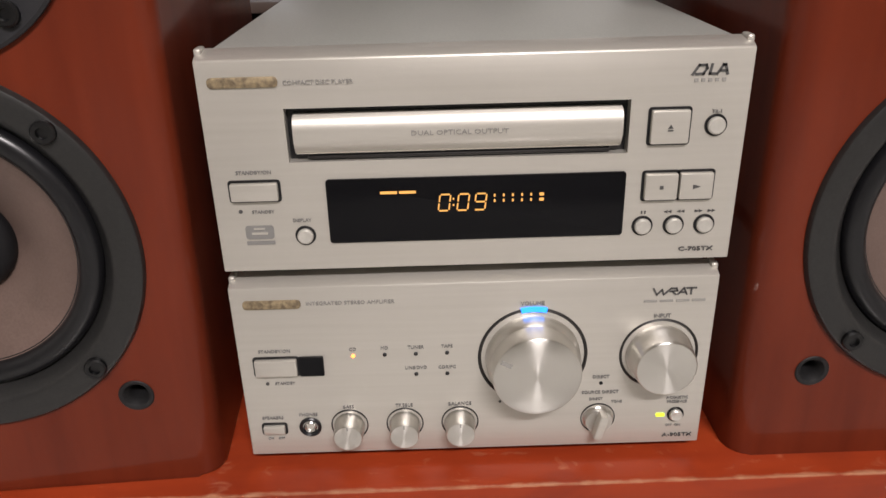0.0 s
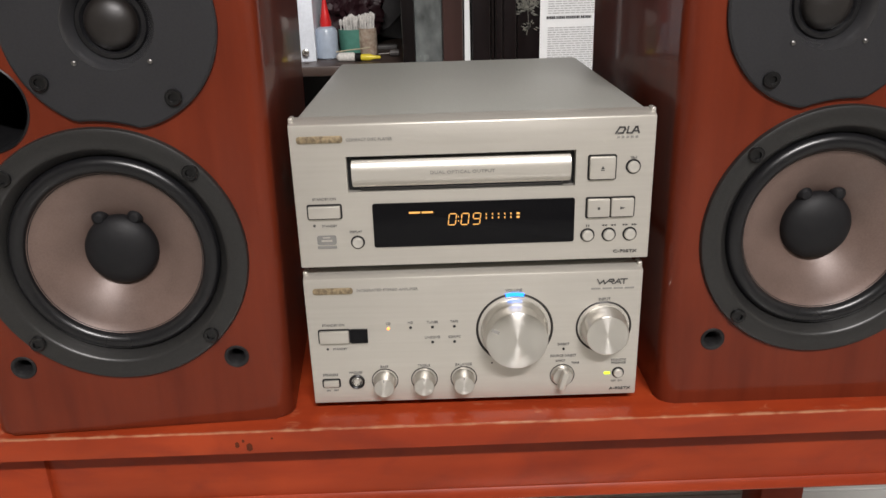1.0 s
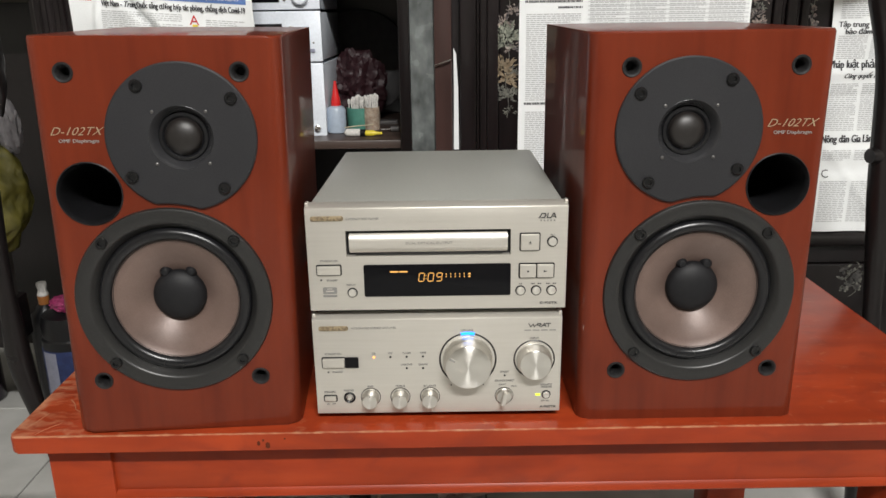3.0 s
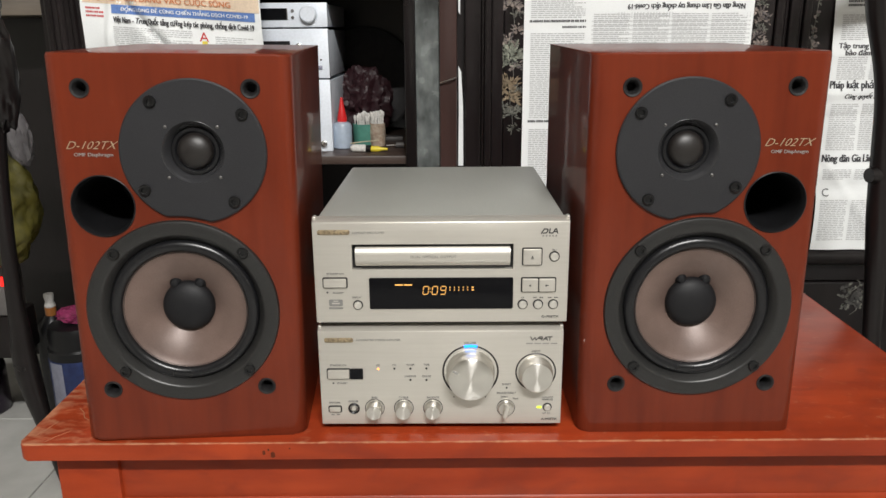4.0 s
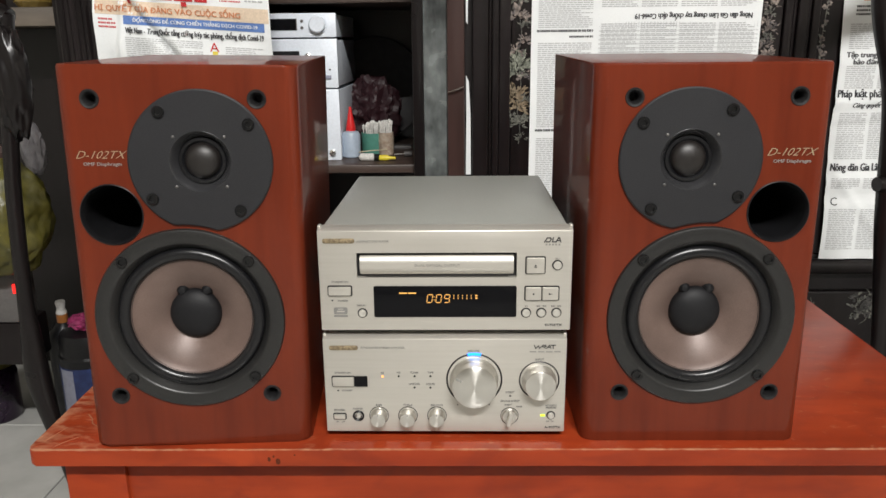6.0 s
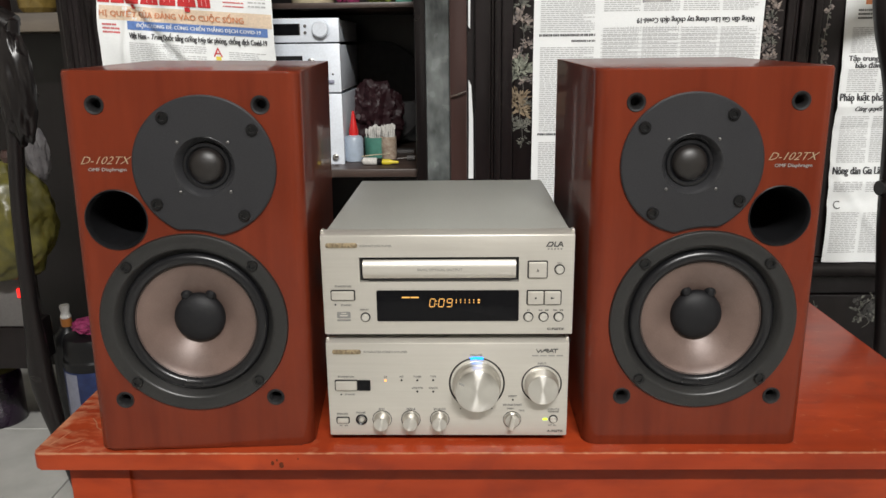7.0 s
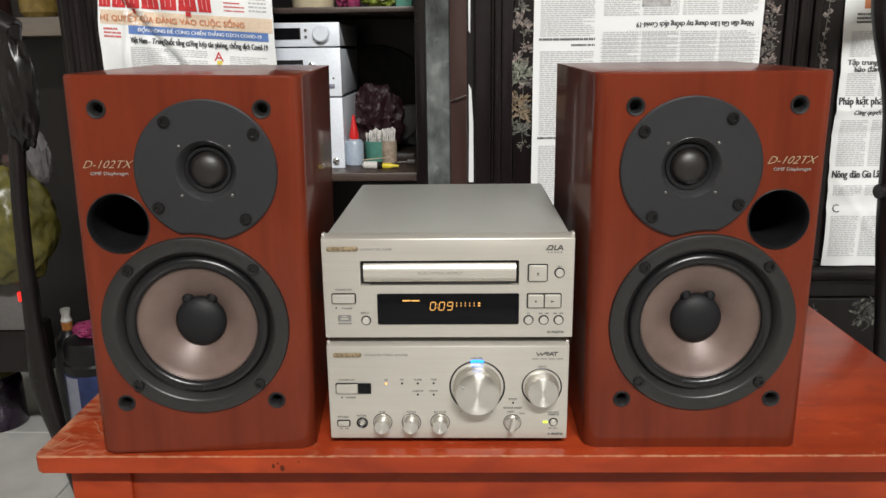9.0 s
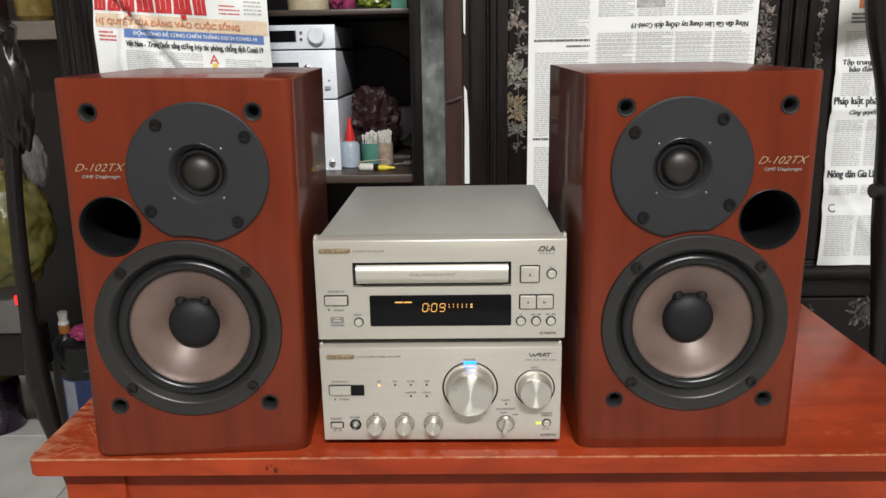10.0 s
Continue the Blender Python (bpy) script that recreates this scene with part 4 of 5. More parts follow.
spray(0.610, 0.640, 0.190, 0.330, CAB - 0.008, 7, 30, 0.009, DIM_PEARL)

# ---- newspapers on the cabinet ----


def sheet(x0, x1, z0, z1, fold, label, slant=0.0, nx=72, nz=72):
    """A thin hanging sheet; fold(x, z) is its y; slant moves the lower edge sideways."""
    bm = bmesh.new()
    grid = []
    for j in range(nz + 1):
        row = []
        z = z0 + (z1 - z0) * j / nz
        for i in range(nx + 1):
            x = x0 + (x1 - x0) * i / nx + slant * (1 - j / nz)
            row.append(bm.verts.new((x, fold(x, z), z)))
        grid.append(row)
    for j in range(nz):
        for i in range(nx):
            bm.faces.new((grid[j][i], grid[j][i + 1], grid[j + 1][i + 1], grid[j + 1][i]))
    bmesh.ops.recalc_face_normals(bm, faces=bm.faces)
    bmesh.ops.solidify(bm, geom=bm.faces[:], thickness=0.0004)
    paper = thing("newspaper", label, "newspaper", group="newspapers on the cabinet")
    part("paper_sheet", bm, NEWSPRINT, paper, angle=60)
    return paper


def print_block(paper, fold, x0, x1, z0, z1, mat, step=0.0031, high=0.0013, name="small_print", chars=(0.004, 0.011), slant=0.0):
    """A column of print too small to read, as bars of word length."""
    verts, faces = [], []
    z = z1
    while z > z0:
        x = x0 + slant * (z1 - z)
        end = x1 + slant * (z1 - z) - (rnd.random() * 0.3 * (x1 - x0) if rnd.random() < 0.15 else 0)
        while x < end - 0.001:
            w = rnd.uniform(*chars)
            w = min(w, end - x)
            n = len(verts)
            for u, v in ((x, z - high), (x + w, z - high), (x + w, z), (x, z)):
                verts.append((u, fold(u, v) - 0.0011, v))
            faces.append((n, n + 1, n + 2, n + 3))
            x += w + (0.0013 if chars[0] > 0.002 or rnd.random() < 0.2 else 0.0005)
        z -= step
    me = bpy.data.meshes.new(name)
    me.from_pydata(verts, [], faces)
    me.materials.append(mat)
    ob = new(name, me)
    ob.parent = paper
    return tagged(ob, kind="stuff")


def patch(paper, fold, x0, x1, z0, z1, mat, name, lift=0.0010, n=60, label=""):
    m = max(2, int((z1 - z0) / 0.006))
    cols, rows = [x0 + (x1 - x0) * i / n for i in range(n + 1)], [z0 + (z1 - z0) * j / m for j in range(m + 1)]
    verts = [(px, fold(px, pz) - lift, pz) for pz in rows for px in cols]
    faces = [(j * (n + 1) + i, j * (n + 1) + i + 1, (j + 1) * (n + 1) + i + 1, (j + 1) * (n + 1) + i) for j in range(m) for i in range(n)]
    me = bpy.data.meshes.new(name)
    me.from_pydata(verts, [], faces)
    me.materials.append(mat)
    ob = new(name, me)
    ob.parent = paper
    return tagged(ob, label)


# a red-headed front page, hanging creased beside the open bay


def fold_a(x, z):
    crease = (x + 0.475) * 0.72 + (z - 0.79) * 0.69
    fold = 0.0075 * math.exp(-(crease / 0.006) ** 2) - 0.005 * math.exp(-((crease - 0.016) / 0.010) ** 2)
    lap = (x + 0.531) - 0.06 * (z - 0.80)
    ripple = 0.0022 * math.sin(95 * (x + 0.6 * z)) * math.exp(-((x + 0.46) / 0.07) ** 2) + 0.0016 * math.sin(60 * x - 75 * z)
    return CAB - 0.024 - 0.0055 * math.sin(26 * (x + 0.5)) - 0.004 * math.sin(40 * (z - 0.7) + 14 * x) + fold + ripple - 0.004 * math.exp(-(lap / 0.006) ** 2) + 0.03 * max(0, -0.545 - x)


def words_on(paper, fold, text, size, x, z, mat, width=None, turned=False, align="CENTER", label="", lift=0.0014, shear=0.0, bold=0.0):
    return words(text, size, x, 0, z, mat, paper, align, "headline", label, shear, 0.0, width, turned, lambda px, pz: fold(px, pz) - lift, bold)


paper_a = sheet(-0.576, -0.290, 0.690, 0.960, fold_a, "creased newspaper front page with red masthead hanging on the cabinet", nx=170, nz=130)
patch(paper_a, fold_a, -0.572, -0.292, 0.818, 0.840, NEWS_CREAM, "cream_band")
words_on(paper_a, fold_a, "HỊ QUYẾT CỦA ÐẢNG VÀO CUỘC SỐNG", 0.0125, -0.454, 0.8275, NEWS_ORANGE, 0.234, lift=0.0030, bold=0.03, label="orange capitals")
# heavy red shapes of the cut-off masthead, each with pale inner lines
x = -0.574
for w, foot in ((0.020, 0), (0.022, 1), (0.024, 2), (0.030, 0), (0.028, 1), (0.030, 2), (0.020, 0)):
    for k in range(3):
        xa = x + w * (0.02 + 0.325 * k)
        patch(paper_a, fold_a, xa, xa + w * 0.30, 0.8455, 0.895, NEWS_RED, "masthead_shape", 0.0012, 5, "large red printed shape")
    patch(paper_a, fold_a, x, x + w * 0.97, 0.8445, 0.8475 + 0.0022 * foot, NEWS_RED, "masthead_shape", 0.0014, 8, "large red printed shape")
    if foot == 2:
        patch(paper_a, fold_a, x + w * 0.36, x + w * 0.64, 0.8365, 0.8435, NEWS_RED, "masthead_dot", 0.0034, 5, "red printed dot")
    x += w + 0.0022
print_block(paper_a, fold_a, -0.328, -0.300, 0.846, 0.870, NEWS_GREY, 0.006, 0.0026)
print_block(paper_a, fold_a, -0.368, -0.335, 0.846, 0.862, NEWS_RED, 0.006, 0.0022, chars=(0.0012, 0.0026))
patch(paper_a, fold_a, -0.527, -0.300, 0.804, 0.8175, NEWS_BLUE, "blue_band", 0.0013)
words_on(paper_a, fold_a, "ÐỒNG LÒNG ÐỂ CÙNG CHIẾN THẮNG DỊCH COVID-19", 0.0078, -0.411, 0.8108, NEWSPRINT, 0.200, lift=0.0032, bold=0.03, label="white capitals on blue")
words_on(paper_a, fold_a, "Việt Nam - Trung Quốc tăng cường hợp tác phòng, chống dịch Covid-19", 0.0125, -0.413, 0.7945, NEWS_INK, 0.222, lift=0.0028, label="bold black headline", bold=0.035)
words_on(paper_a, fold_a, "A", 0.021, -0.383, 0.7755, NEWS_RED, label="red capital letter")
print_block(paper_a, fold_a, -0.568, -0.540, 0.797, 0.812, NEWS_RED, 0.006, 0.0030, chars=(0.0012, 0.0026))
print_block(paper_a, fold_a, -0.525, -0.400, 0.700, 0.784, NEWS_GREY)
print_block(paper_a, fold_a, -0.366, -0.305, 0.700, 0.778, NEWS_GREY)
patch(paper_a, fold_a, -0.386, -0.378, 0.764, 0.770, YELLOW_PLASTIC, "small_picture", 0.0022, 4, "small yellow printed mark")

# the page hangs askew: its lines run down to the right
for ob in paper_a.children:
    for v in ob.data.vertices:
        v.co.z -= 0.070 * (v.co.x + 0.43)


# an inside page, hung upside down
def fold_b(x, z):
    return CAB - 0.014 - 0.0014 * math.sin(17 * x + 3 * z) - 0.0012 * math.sin(31 * z)


paper_b = sheet(0.129, 0.494, 0.470, 0.965, fold_b, "newspaper page taped upside down over a cabinet door")
words_on(paper_b, fold_b, "Nông dân Gia Lâm chung tay chống dịch Covid-19", 0.0118, 0.386, 0.8150, NEWS_INK, 0.186, True, bold=0.035, label="bold upside-down headline")
patch(paper_b, fold_b, 0.237, 0.491, 0.520, 0.8065, material("grey_print_ground", (0.70, 0.715, 0.72), 0.9, 0, 0.06, 300), "column_ground", 0.0004, 60)
for k in range(4):
    x = 0.240 + 0.0625 * k
    print_block(paper_b, fold_b, x, x + 0.057, 0.560, 0.804, NEWS_GREY)
    print_block(paper_b, fold_b, x, x + 0.057, 0.828, 0.955, NEWS_GREY)
print_block(paper_b, fold_b, 0.140, 0.226, 0.800, 0.955, NEWS_GREY)
print_block(paper_b, fold_b, 0.138, 0.228, 0.791, 0.7955, NEWS_INK, 0.02, 0.0036, chars=(0.0012, 0.0026))
print_block(paper_b, fold_b, 0.190, 0.228, 0.782, 0.786, NEWS_INK, 0.02, 0.0030, chars=(0.0012, 0.0026))
print_block(paper_b, fold_b, 0.140, 0.226, 0.640, 0.775, NEWS_GREY)
print_block(paper_b, fold_b, 0.138, 0.200, 0.632, 0.637, NEWS_INK, 0.02, 0.0036, chars=(0.0012, 0.0026))
print_block(paper_b, fold_b, 0.140, 0.226, 0.480, 0.622, NEWS_GREY)
patch(paper_b, fold_b, 0.300, 0.345, 0.842, 0.880, material("faded_newspaper_photograph", (0.34, 0.35, 0.36), 0.9, 0, 0.3, 120, 0, (1, 1, 1), (0.55, 0.54, 0.52), 60), "photograph", 0.0009, 6, "faded grey newspaper photograph")


# a narrow page further along
def fold_c(x, z):
    diag = (x - 0.70) * 0.8 + (z - 0.48) * 0.6
    steps = sum(a * math.exp(-((z - c - 0.06 * (x - 0.68)) / 0.007) ** 2) for c, a in ((0.680, 0.0050), (0.640, -0.0020), (0.548, 0.0024), (0.520, -0.0030), (0.742, 0.0020)))
    return CAB - 0.016 - 0.0035 * math.sin(22 * z + 6 * x) - steps - 0.003 * math.exp(-(diag / 0.006) ** 2) - 0.0015 * math.sin(70 * x + 30 * z)


paper_c = sheet(0.618, 0.780, 0.413, 0.965, fold_c, "narrow creased newspaper page taped to a cabinet door", slant=0.010)
for text, size, x, z, w, sh in (("Tập trung th", 0.0120, 0.662, 0.752, 0.058, 0.0), ("bảo đảm a", 0.0115, 0.668, 0.741, 0.048, 0.0), ("Pháp luật phải đ", 0.0175, 0.668, 0.6905, 0.084, 0.0), ("Cùng quyết liệt", 0.0110, 0.682, 0.6720, 0.060, 0.25), ("Nông dân Gia Lâm c", 0.0180, 0.678, 0.5700, 0.096, 0.0)):
    words_on(paper_c, fold_c, text, size, x, z, NEWS_INK, w, shear=sh, bold=0.035, label="bold black headline")
words_on(paper_c, fold_c, "C", 0.0190, 0.642, 0.512, NEWS_INK, label="large initial letter")
for z0, z1 in ((0.760, 0.800), (0.700, 0.735), (0.585, 0.660), (0.430, 0.500), (0.535, 0.552)):
    print_block(paper_c, fold_c, 0.634, 0.680, z0, z1, NEWS_GREY, slant=0.01)
    print_block(paper_c, fold_c, 0.686, 0.750, z0, z1, NEWS_GREY, slant=0.01)
patch(paper_c, fold_c, 0.650, 0.668, 0.835, 0.860, NEWS_ORANGE, "small_picture", 0.0006, 4)
print_block(paper_c, fold_c, 0.640, 0.690, 0.815, 0.828, NEWS_INK, 0.006, 0.0030, chars=(0.0012, 0.0026))
# a torn strip in the gap beside the post
solo("paper_strip", prism([(0.0235, 0.560), (0.0320, 0.560), (0.0315, 0.66), (0.0285, 0.715), (0.0240, 0.725), (0.0245, 0.66)], CAB - 0.004, CAB - 0.003, "y"), NEWSPRINT, "torn strip of white paper stuck in a door gap", "paper")
solo("paper_strip", prism([(0.0240, 0.81), (0.0268, 0.805), (0.0280, 0.90), (0.0235, 0.90)], CAB - 0.004, CAB - 0.003, "y"), NEWSPRINT, "torn strip of white paper stuck in a door gap", "paper")

# ---- things in the open bay ----
SH1 = 0.576   # lower shelf's top
SH2 = 0.8515
X0, X1, YS = -0.325, -0.197, 0.762


def mini_unit(name, z0, z1, label):
    u = thing(name, label, "stereo unit", group="mini stereo stack")
    part("case", box(X0 + 0.001, X1 - 0.002, YS + 0.008, YS + 0.24, z0 + 0.001, z1 - 0.002, 0.002), SILVER_BLUE, u)
    part("front_panel", prism(round_rect(X0, X1, z0, z1, 0.0015, 3), YS, YS + 0.009, "y", 0.0012), SILVER_BLUE, u, "cool silver front panel")
    return u


u1 = mini_unit("stereo_tuner", 0.7875, 0.8275, "cool silver mini stereo tuner with a round knob")
part("display", box(-0.318, -0.2655, YS - 0.001, YS + 0.001, 0.7995, 0.8185), GLASS_BLACK, u1, "black display window")
part("display", box(-0.2655, -0.2640, YS - 0.0012, YS + 0.001, 0.7995, 0.8185), DEVICE_GREY, u1)
part("knob", lathe([(0.0165, 0), (0.0165, -0.002), (0.0140, -0.002), (0.0138, -0.010), (0.0120, -0.0115), (0, -0.011)], 32), SILVER_BLUE, u1, "bright round knob", at=pose(-0.2285, YS, 0.8090))
for z in (0.8035, 0.8145):
    part("button", lathe([(0.0026, 0), (0.0026, -0.002), (0, -0.0022)], 14, at=(-0.2555, YS, z)), DEVICE_GREY, u1)
u2 = mini_unit("stereo_disc_unit", 0.7025, 0.7850, "cool silver mini stereo disc unit with a slot")
part("slot", box(-0.318, -0.2625, YS - 0.001, YS + 0.001, 0.7560, 0.7650), BLACK, u2, "black disc slot")
part("tray", box(-0.318, -0.2640, YS - 0.003, YS + 0.001, 0.7520, 0.7575, 0.0005), WHITE_LABEL, u2)
part("knob", lathe([(0.0055, 0), (0.0055, -0.006), (0.004, -0.007), (0, -0.007)], 20), CHROME, u2, at=pose(-0.2470, YS, 0.7560))
part("button", box(-0.2190, -0.2090, YS - 0.004, YS, 0.7180, 0.7240, 0.001), WHITE_LABEL, u2)
part("button", lathe([(0.0016, 0), (0.0016, -0.001), (0, -0.001)], 10, at=(-0.2110, YS, 0.7335)), BLACK, u2)
u3 = mini_unit("stereo_amplifier", SH1, 0.7000, "cool silver mini stereo amplifier with a small knob")
part("knob", lathe([(0.0055, 0), (0.0055, -0.006), (0.004, -0.007), (0, -0.007)], 20), CHROME, u3, at=pose(-0.2120, YS, 0.5900))

glue = thing("glue_bottle", "cloudy plastic glue bottle with a pointed red cap", "bottle", pose(-0.184, 0.798, SH1) @ Matrix.Diagonal((1, 1, 0.88, 1)))
part("body", lathe([(0, 0), (0.0145, 0), (0.0165, 0.002), (0.0168, 0.046), (0.014, 0.052), (0.008, 0.055)], 28, "z"), CLEAR_BLUE, glue, "cloudy bluish plastic")
part("cap", lathe([(0.0085, 0.053), (0.0088, 0.062), (0.0058, 0.078), (0.0030, 0.096), (0.0022, 0.103), (0, 0.104)], 24, "z"), RED_PLASTIC, glue, "pointed red cap")

buds = thing("cotton_bud_tub", "clear tub of cotton buds with a green band", "tub", pose(-0.148, 0.842, SH1) @ Matrix.Diagonal((1, 1, 0.9, 1)))
part("tub", lathe([(0, 0), (0.0215, 0), (0.0225, 0.002), (0.0228, 0.044), (0.0218, 0.044), (0.021, 0.003)], 28, "z"), GREEN_PLASTIC, buds, "green band round the tub")
bm = bmesh.new()
for i in range(34):
    a, r = rnd.uniform(0, 6.28), 0.019 * math.sqrt(rnd.random())
    x, y, h = r * math.cos(a), r * math.sin(a), rnd.uniform(0.058, 0.070)
    tube([(x, y, 0.004), (x, y, h - 0.012)], 0.0011, 6, bm=bm)
    lathe([(0.0011, h - 0.013), (0.0024, h - 0.009), (0.0024, h - 0.003), (0, h)], 7, "z", (x, y, 0), bm=bm)
part("cotton_buds", bm, COTTON, buds, "white cotton tips")
bag2 = thing("bud_packet", "small packet of white cotton buds", "packet", pose(-0.124, 0.83, SH1) @ Matrix.Diagonal((1, 1, 0.9, 1)))
bm = bmesh.new()
for i in range(22):
    x, y, h = rnd.uniform(-0.012, 0.010), rnd.uniform(-0.008, 0.008), rnd.uniform(0.060, 0.074)
    tube([(x, y, 0.0), (x + 0.002, y, h - 0.01)], 0.0013, 6, bm=bm)
    lathe([(0.0012, h - 0.012), (0.0026, h - 0.008), (0.0026, h - 0.002), (0, h)], 7, "z", (x + 0.002, y, 0), bm=bm)
part("cotton_buds", bm, COTTON, bag2)
part("wrapper", lathe([(0, 0), (0.0135, 0), (0.0145, 0.004), (0.0150, 0.030), (0.0142, 0.046)], 20, "z"), material("mottled_clear_wrapper", (0.50, 0.42, 0.33), 0.3, 0, 0.4, 160, 0.2, (1, 1, 1), (0.32, 0.22, 0.16), 60), bag2)
tube_thing = thing("glue_tube", "small white tube with a yellow nozzle lying on the shelf", "tube", pose(-0.165, 0.752, SH1, 0, 0, -8))
part("tube_body", lathe([(0.0028, 0), (0.0066, 0.004), (0.0068, 0.026), (0.003, 0.030)], 18, "x", (0, 0, 0.0068)), COTTON, tube_thing)
part("collar", lathe([(0.0060, 0.0285), (0.0062, 0.037), (0.004, 0.038)], 18, "x", (0, 0, 0.0066)), BLACK, tube_thing)
part("nozzle", lathe([(0.0050, 0.037), (0.0052, 0.050), (0.0030, 0.056), (0.0022, 0.066), (0, 0.067)], 18, "x", (0, 0, 0.0060)), YELLOW_PLASTIC, tube_thing, "yellow nozzle")
solo("string", tube([(-0.168 + 0.052 * k / 12, 0.775 + 0.012 * math.sin(k / 3), SH1 + 0.012 + 0.006 * (k / 12) ** 2) for k in range(13)], 0.0010, 6), CREAM_TUB, "thin pale yellow string lying across the shelf", "string")
solo("ruler", box(-0.125, -0.082, 0.90, 0.925, SH1, SH1 + 0.006, 0.001), DEVICE_GREY, "grey plastic strip lying on the shelf", "ruler")
pen = thing("syringe_tip", "small white plastic tip lying on the shelf", "tip", pose(-0.088, 0.80, SH1))
part("barrel", lathe([(0, 0), (0.005, 0), (0.0052, 0.014), (0, 0.0145)], 14, "x", (0, 0, 0.0053)), DEVICE_GREY, pen)
part("needle", tube([(-0.018, 0, 0.0045), (0.001, 0, 0.0053)], 0.0010, 6), CHROME, pen)


def crumple(bm_size, seed, squash=(1, 1, 1), rough=0.35, sub=4, fine=1.0):
    """A crumpled bag: a ball pushed in and out in sharp folds."""
    bm = bmesh.new()
    bmesh.ops.create_icosphere(bm, subdivisions=sub, radius=1.0)
    off = Vector((seed * 3.1, seed * 1.7, seed * 0.6))
    for v in bm.verts:
        d = v.co.normalized()
        n1 = abs(noise.noise(d * 1.8 + off))
        n2 = abs(noise.noise(d * 4.6 + off))
        n3 = abs(noise.noise(d * 11 + off))
        k = 1 - rough * (0.9 * n1 + fine * (0.6 * n2 + 0.3 * n3))
        v.co = Vector((d.x * squash[0], d.y * squash[1], d.z * squash[2])) * k * bm_size
    low = min(v.co.z for v in bm.verts)
    cutz = low + 0.12 * bm_size
    for v in bm.verts:
        v.co.z = max(v.co.z, cutz) - cutz
    return bm


solo("plastic_bag", crumple(0.060, 3, (1.05, 0.7, 1.35), 0.42, 5), MAROON_BAG, "crumpled dark maroon plastic bag on the cabinet shelf", "bag", pose(-0.160, 0.955, SH1), angle=40)
dish = solo("round_dish", lathe([(0, 0.006), (0.05, 0.006), (0.085, 0.0), (0.105, -0.010), (0.107, -0.008), (0.088, 0.006), (0.05, 0.012), (0, 0.012)], 56, "y"), material("dull_grey_metal", (0.045, 0.042, 0.042), 0.5, 0.1, 0.2, 60), "dull dark metal dish leaning against the cabinet back", "dish", pose(-0.165, 1.045, SH1 + 0.107, -10, 0, 0))
solo("plastic_bag", crumple(0.030, 5, (1.4, 1, 0.9), 0.5), material("pale_pink_wrapper", (0.30, 0.17, 0.19), 0.4, 0, 0.3, 60, 0.4), "crumpled pale pink wrapper on a low shelf", "bag", pose(-0.215, 0.76, 0.344), angle=20)
solo("tub", lathe([(0, 0), (0.036, 0), (0.038, 0.003), (0.039, 0.04), (0.041, 0.04), (0.041, 0.052), (0, 0.053)], 36, "z"), CREAM_TUB, "round cream plastic tub on the upper shelf", "tub", pose(-0.248, 0.815, SH2))
solo("plastic_bag", crumple(0.024, 8, (0.9, 1, 1.2), 0.4), PINK_BAG, "small crumpled pink packet on the upper shelf", "bag", pose(-0.190, 0.795, SH2), angle=20)
solo("bottle", lathe([(0, 0), (0.010, 0), (0.011, 0.002), (0.011, 0.030), (0.006, 0.036), (0.006, 0.045), (0, 0.045)], 20, "z"), PINK_BAG, "small pink plastic bottle on the upper shelf", "bottle", pose(-0.171, 0.768, SH2))
solo("plastic_bag", crumple(0.040, 11, (1.1, 0.9, 0.8), 0.45), GREEN_BAG, "crumpled lime green wrapper on the upper shelf", "bag", pose(-0.128, 0.805, SH2), angle=20)
solo("box", box(-0.014, 0.014, -0.02, 0.02, 0, 0.05, 0.002), GREEN_PLASTIC, "small green carton on the upper shelf", "box", pose(-0.086, 0.795, SH2))

# ---- side cabinet and clutter beyond the table's end ----
side = thing("side_cabinet", "dark wooden side cabinet with a pale worn shelf", "cabinet")
part("back_panel", box(-2.2, -0.72, 1.46, 1.48, 0, 1.7), CHAIR_LACQUER, side)
part("shelf", box(-2.2, -0.765, 1.0, 1.455, 0.815, 0.853, 0.004), material("worn_grey_brown_board", (0.20, 0.165, 0.13), 0.5, 0, 0.25, 40, 0.1, (0.1, 1, 1)), side, "worn pale wooden shelf")
part("side_panel", box(-0.762, -0.735, 1.0, 1.455, 0, 1.7, 0.003), CHAIR_LACQUER, side)
part("panel", box(-2.2, -0.765, 1.20, 1.22, 0, 0.814), CHAIR_LACQUER, side)
solo("pot", lathe([(0, 0), (0.030, 0), (0.038, 0.01), (0.040, 0.05), (0.036, 0.055), (0.033, 0.05), (0.03, 0.012), (0, 0.012)], 32, "z"), material("yellow_glazed_pot", (0.22, 0.15, 0.04), 0.25, 0, 0.2, 60), "small yellow glazed pot on a shelf", "pot", pose(-0.860, 1.04, 0.853))
solo("box", box(-0.05, 0.05, -0.03, 0.03, 0, 0.05, 0.002), BROWN_WOOD, "small dark wooden box on a shelf", "box", pose(-0.99, 1.05, 0.853))
bag = thing("yellow_bag", "bulging yellow-green plastic bag hung behind the chair", "bag", pose(-0.764, 0.64, 0.405))
part("sack", crumple(0.115, 21, (0.86, 0.55, 0.98), 0.24, 5, 0.6), YELLOW_BAG, bag, angle=70)
part("neck", crumple(0.034, 24, (0.62, 0.6, 1.5), 0.30, 4, 0.8), material("milky_grey_plastic", (0.20, 0.19, 0.20), 0.4, 0, 0.2, 60, 0.3), bag, "milky grey plastic bunched at the bag's mouth", at=pose(0.070, 0.02, 0.165))
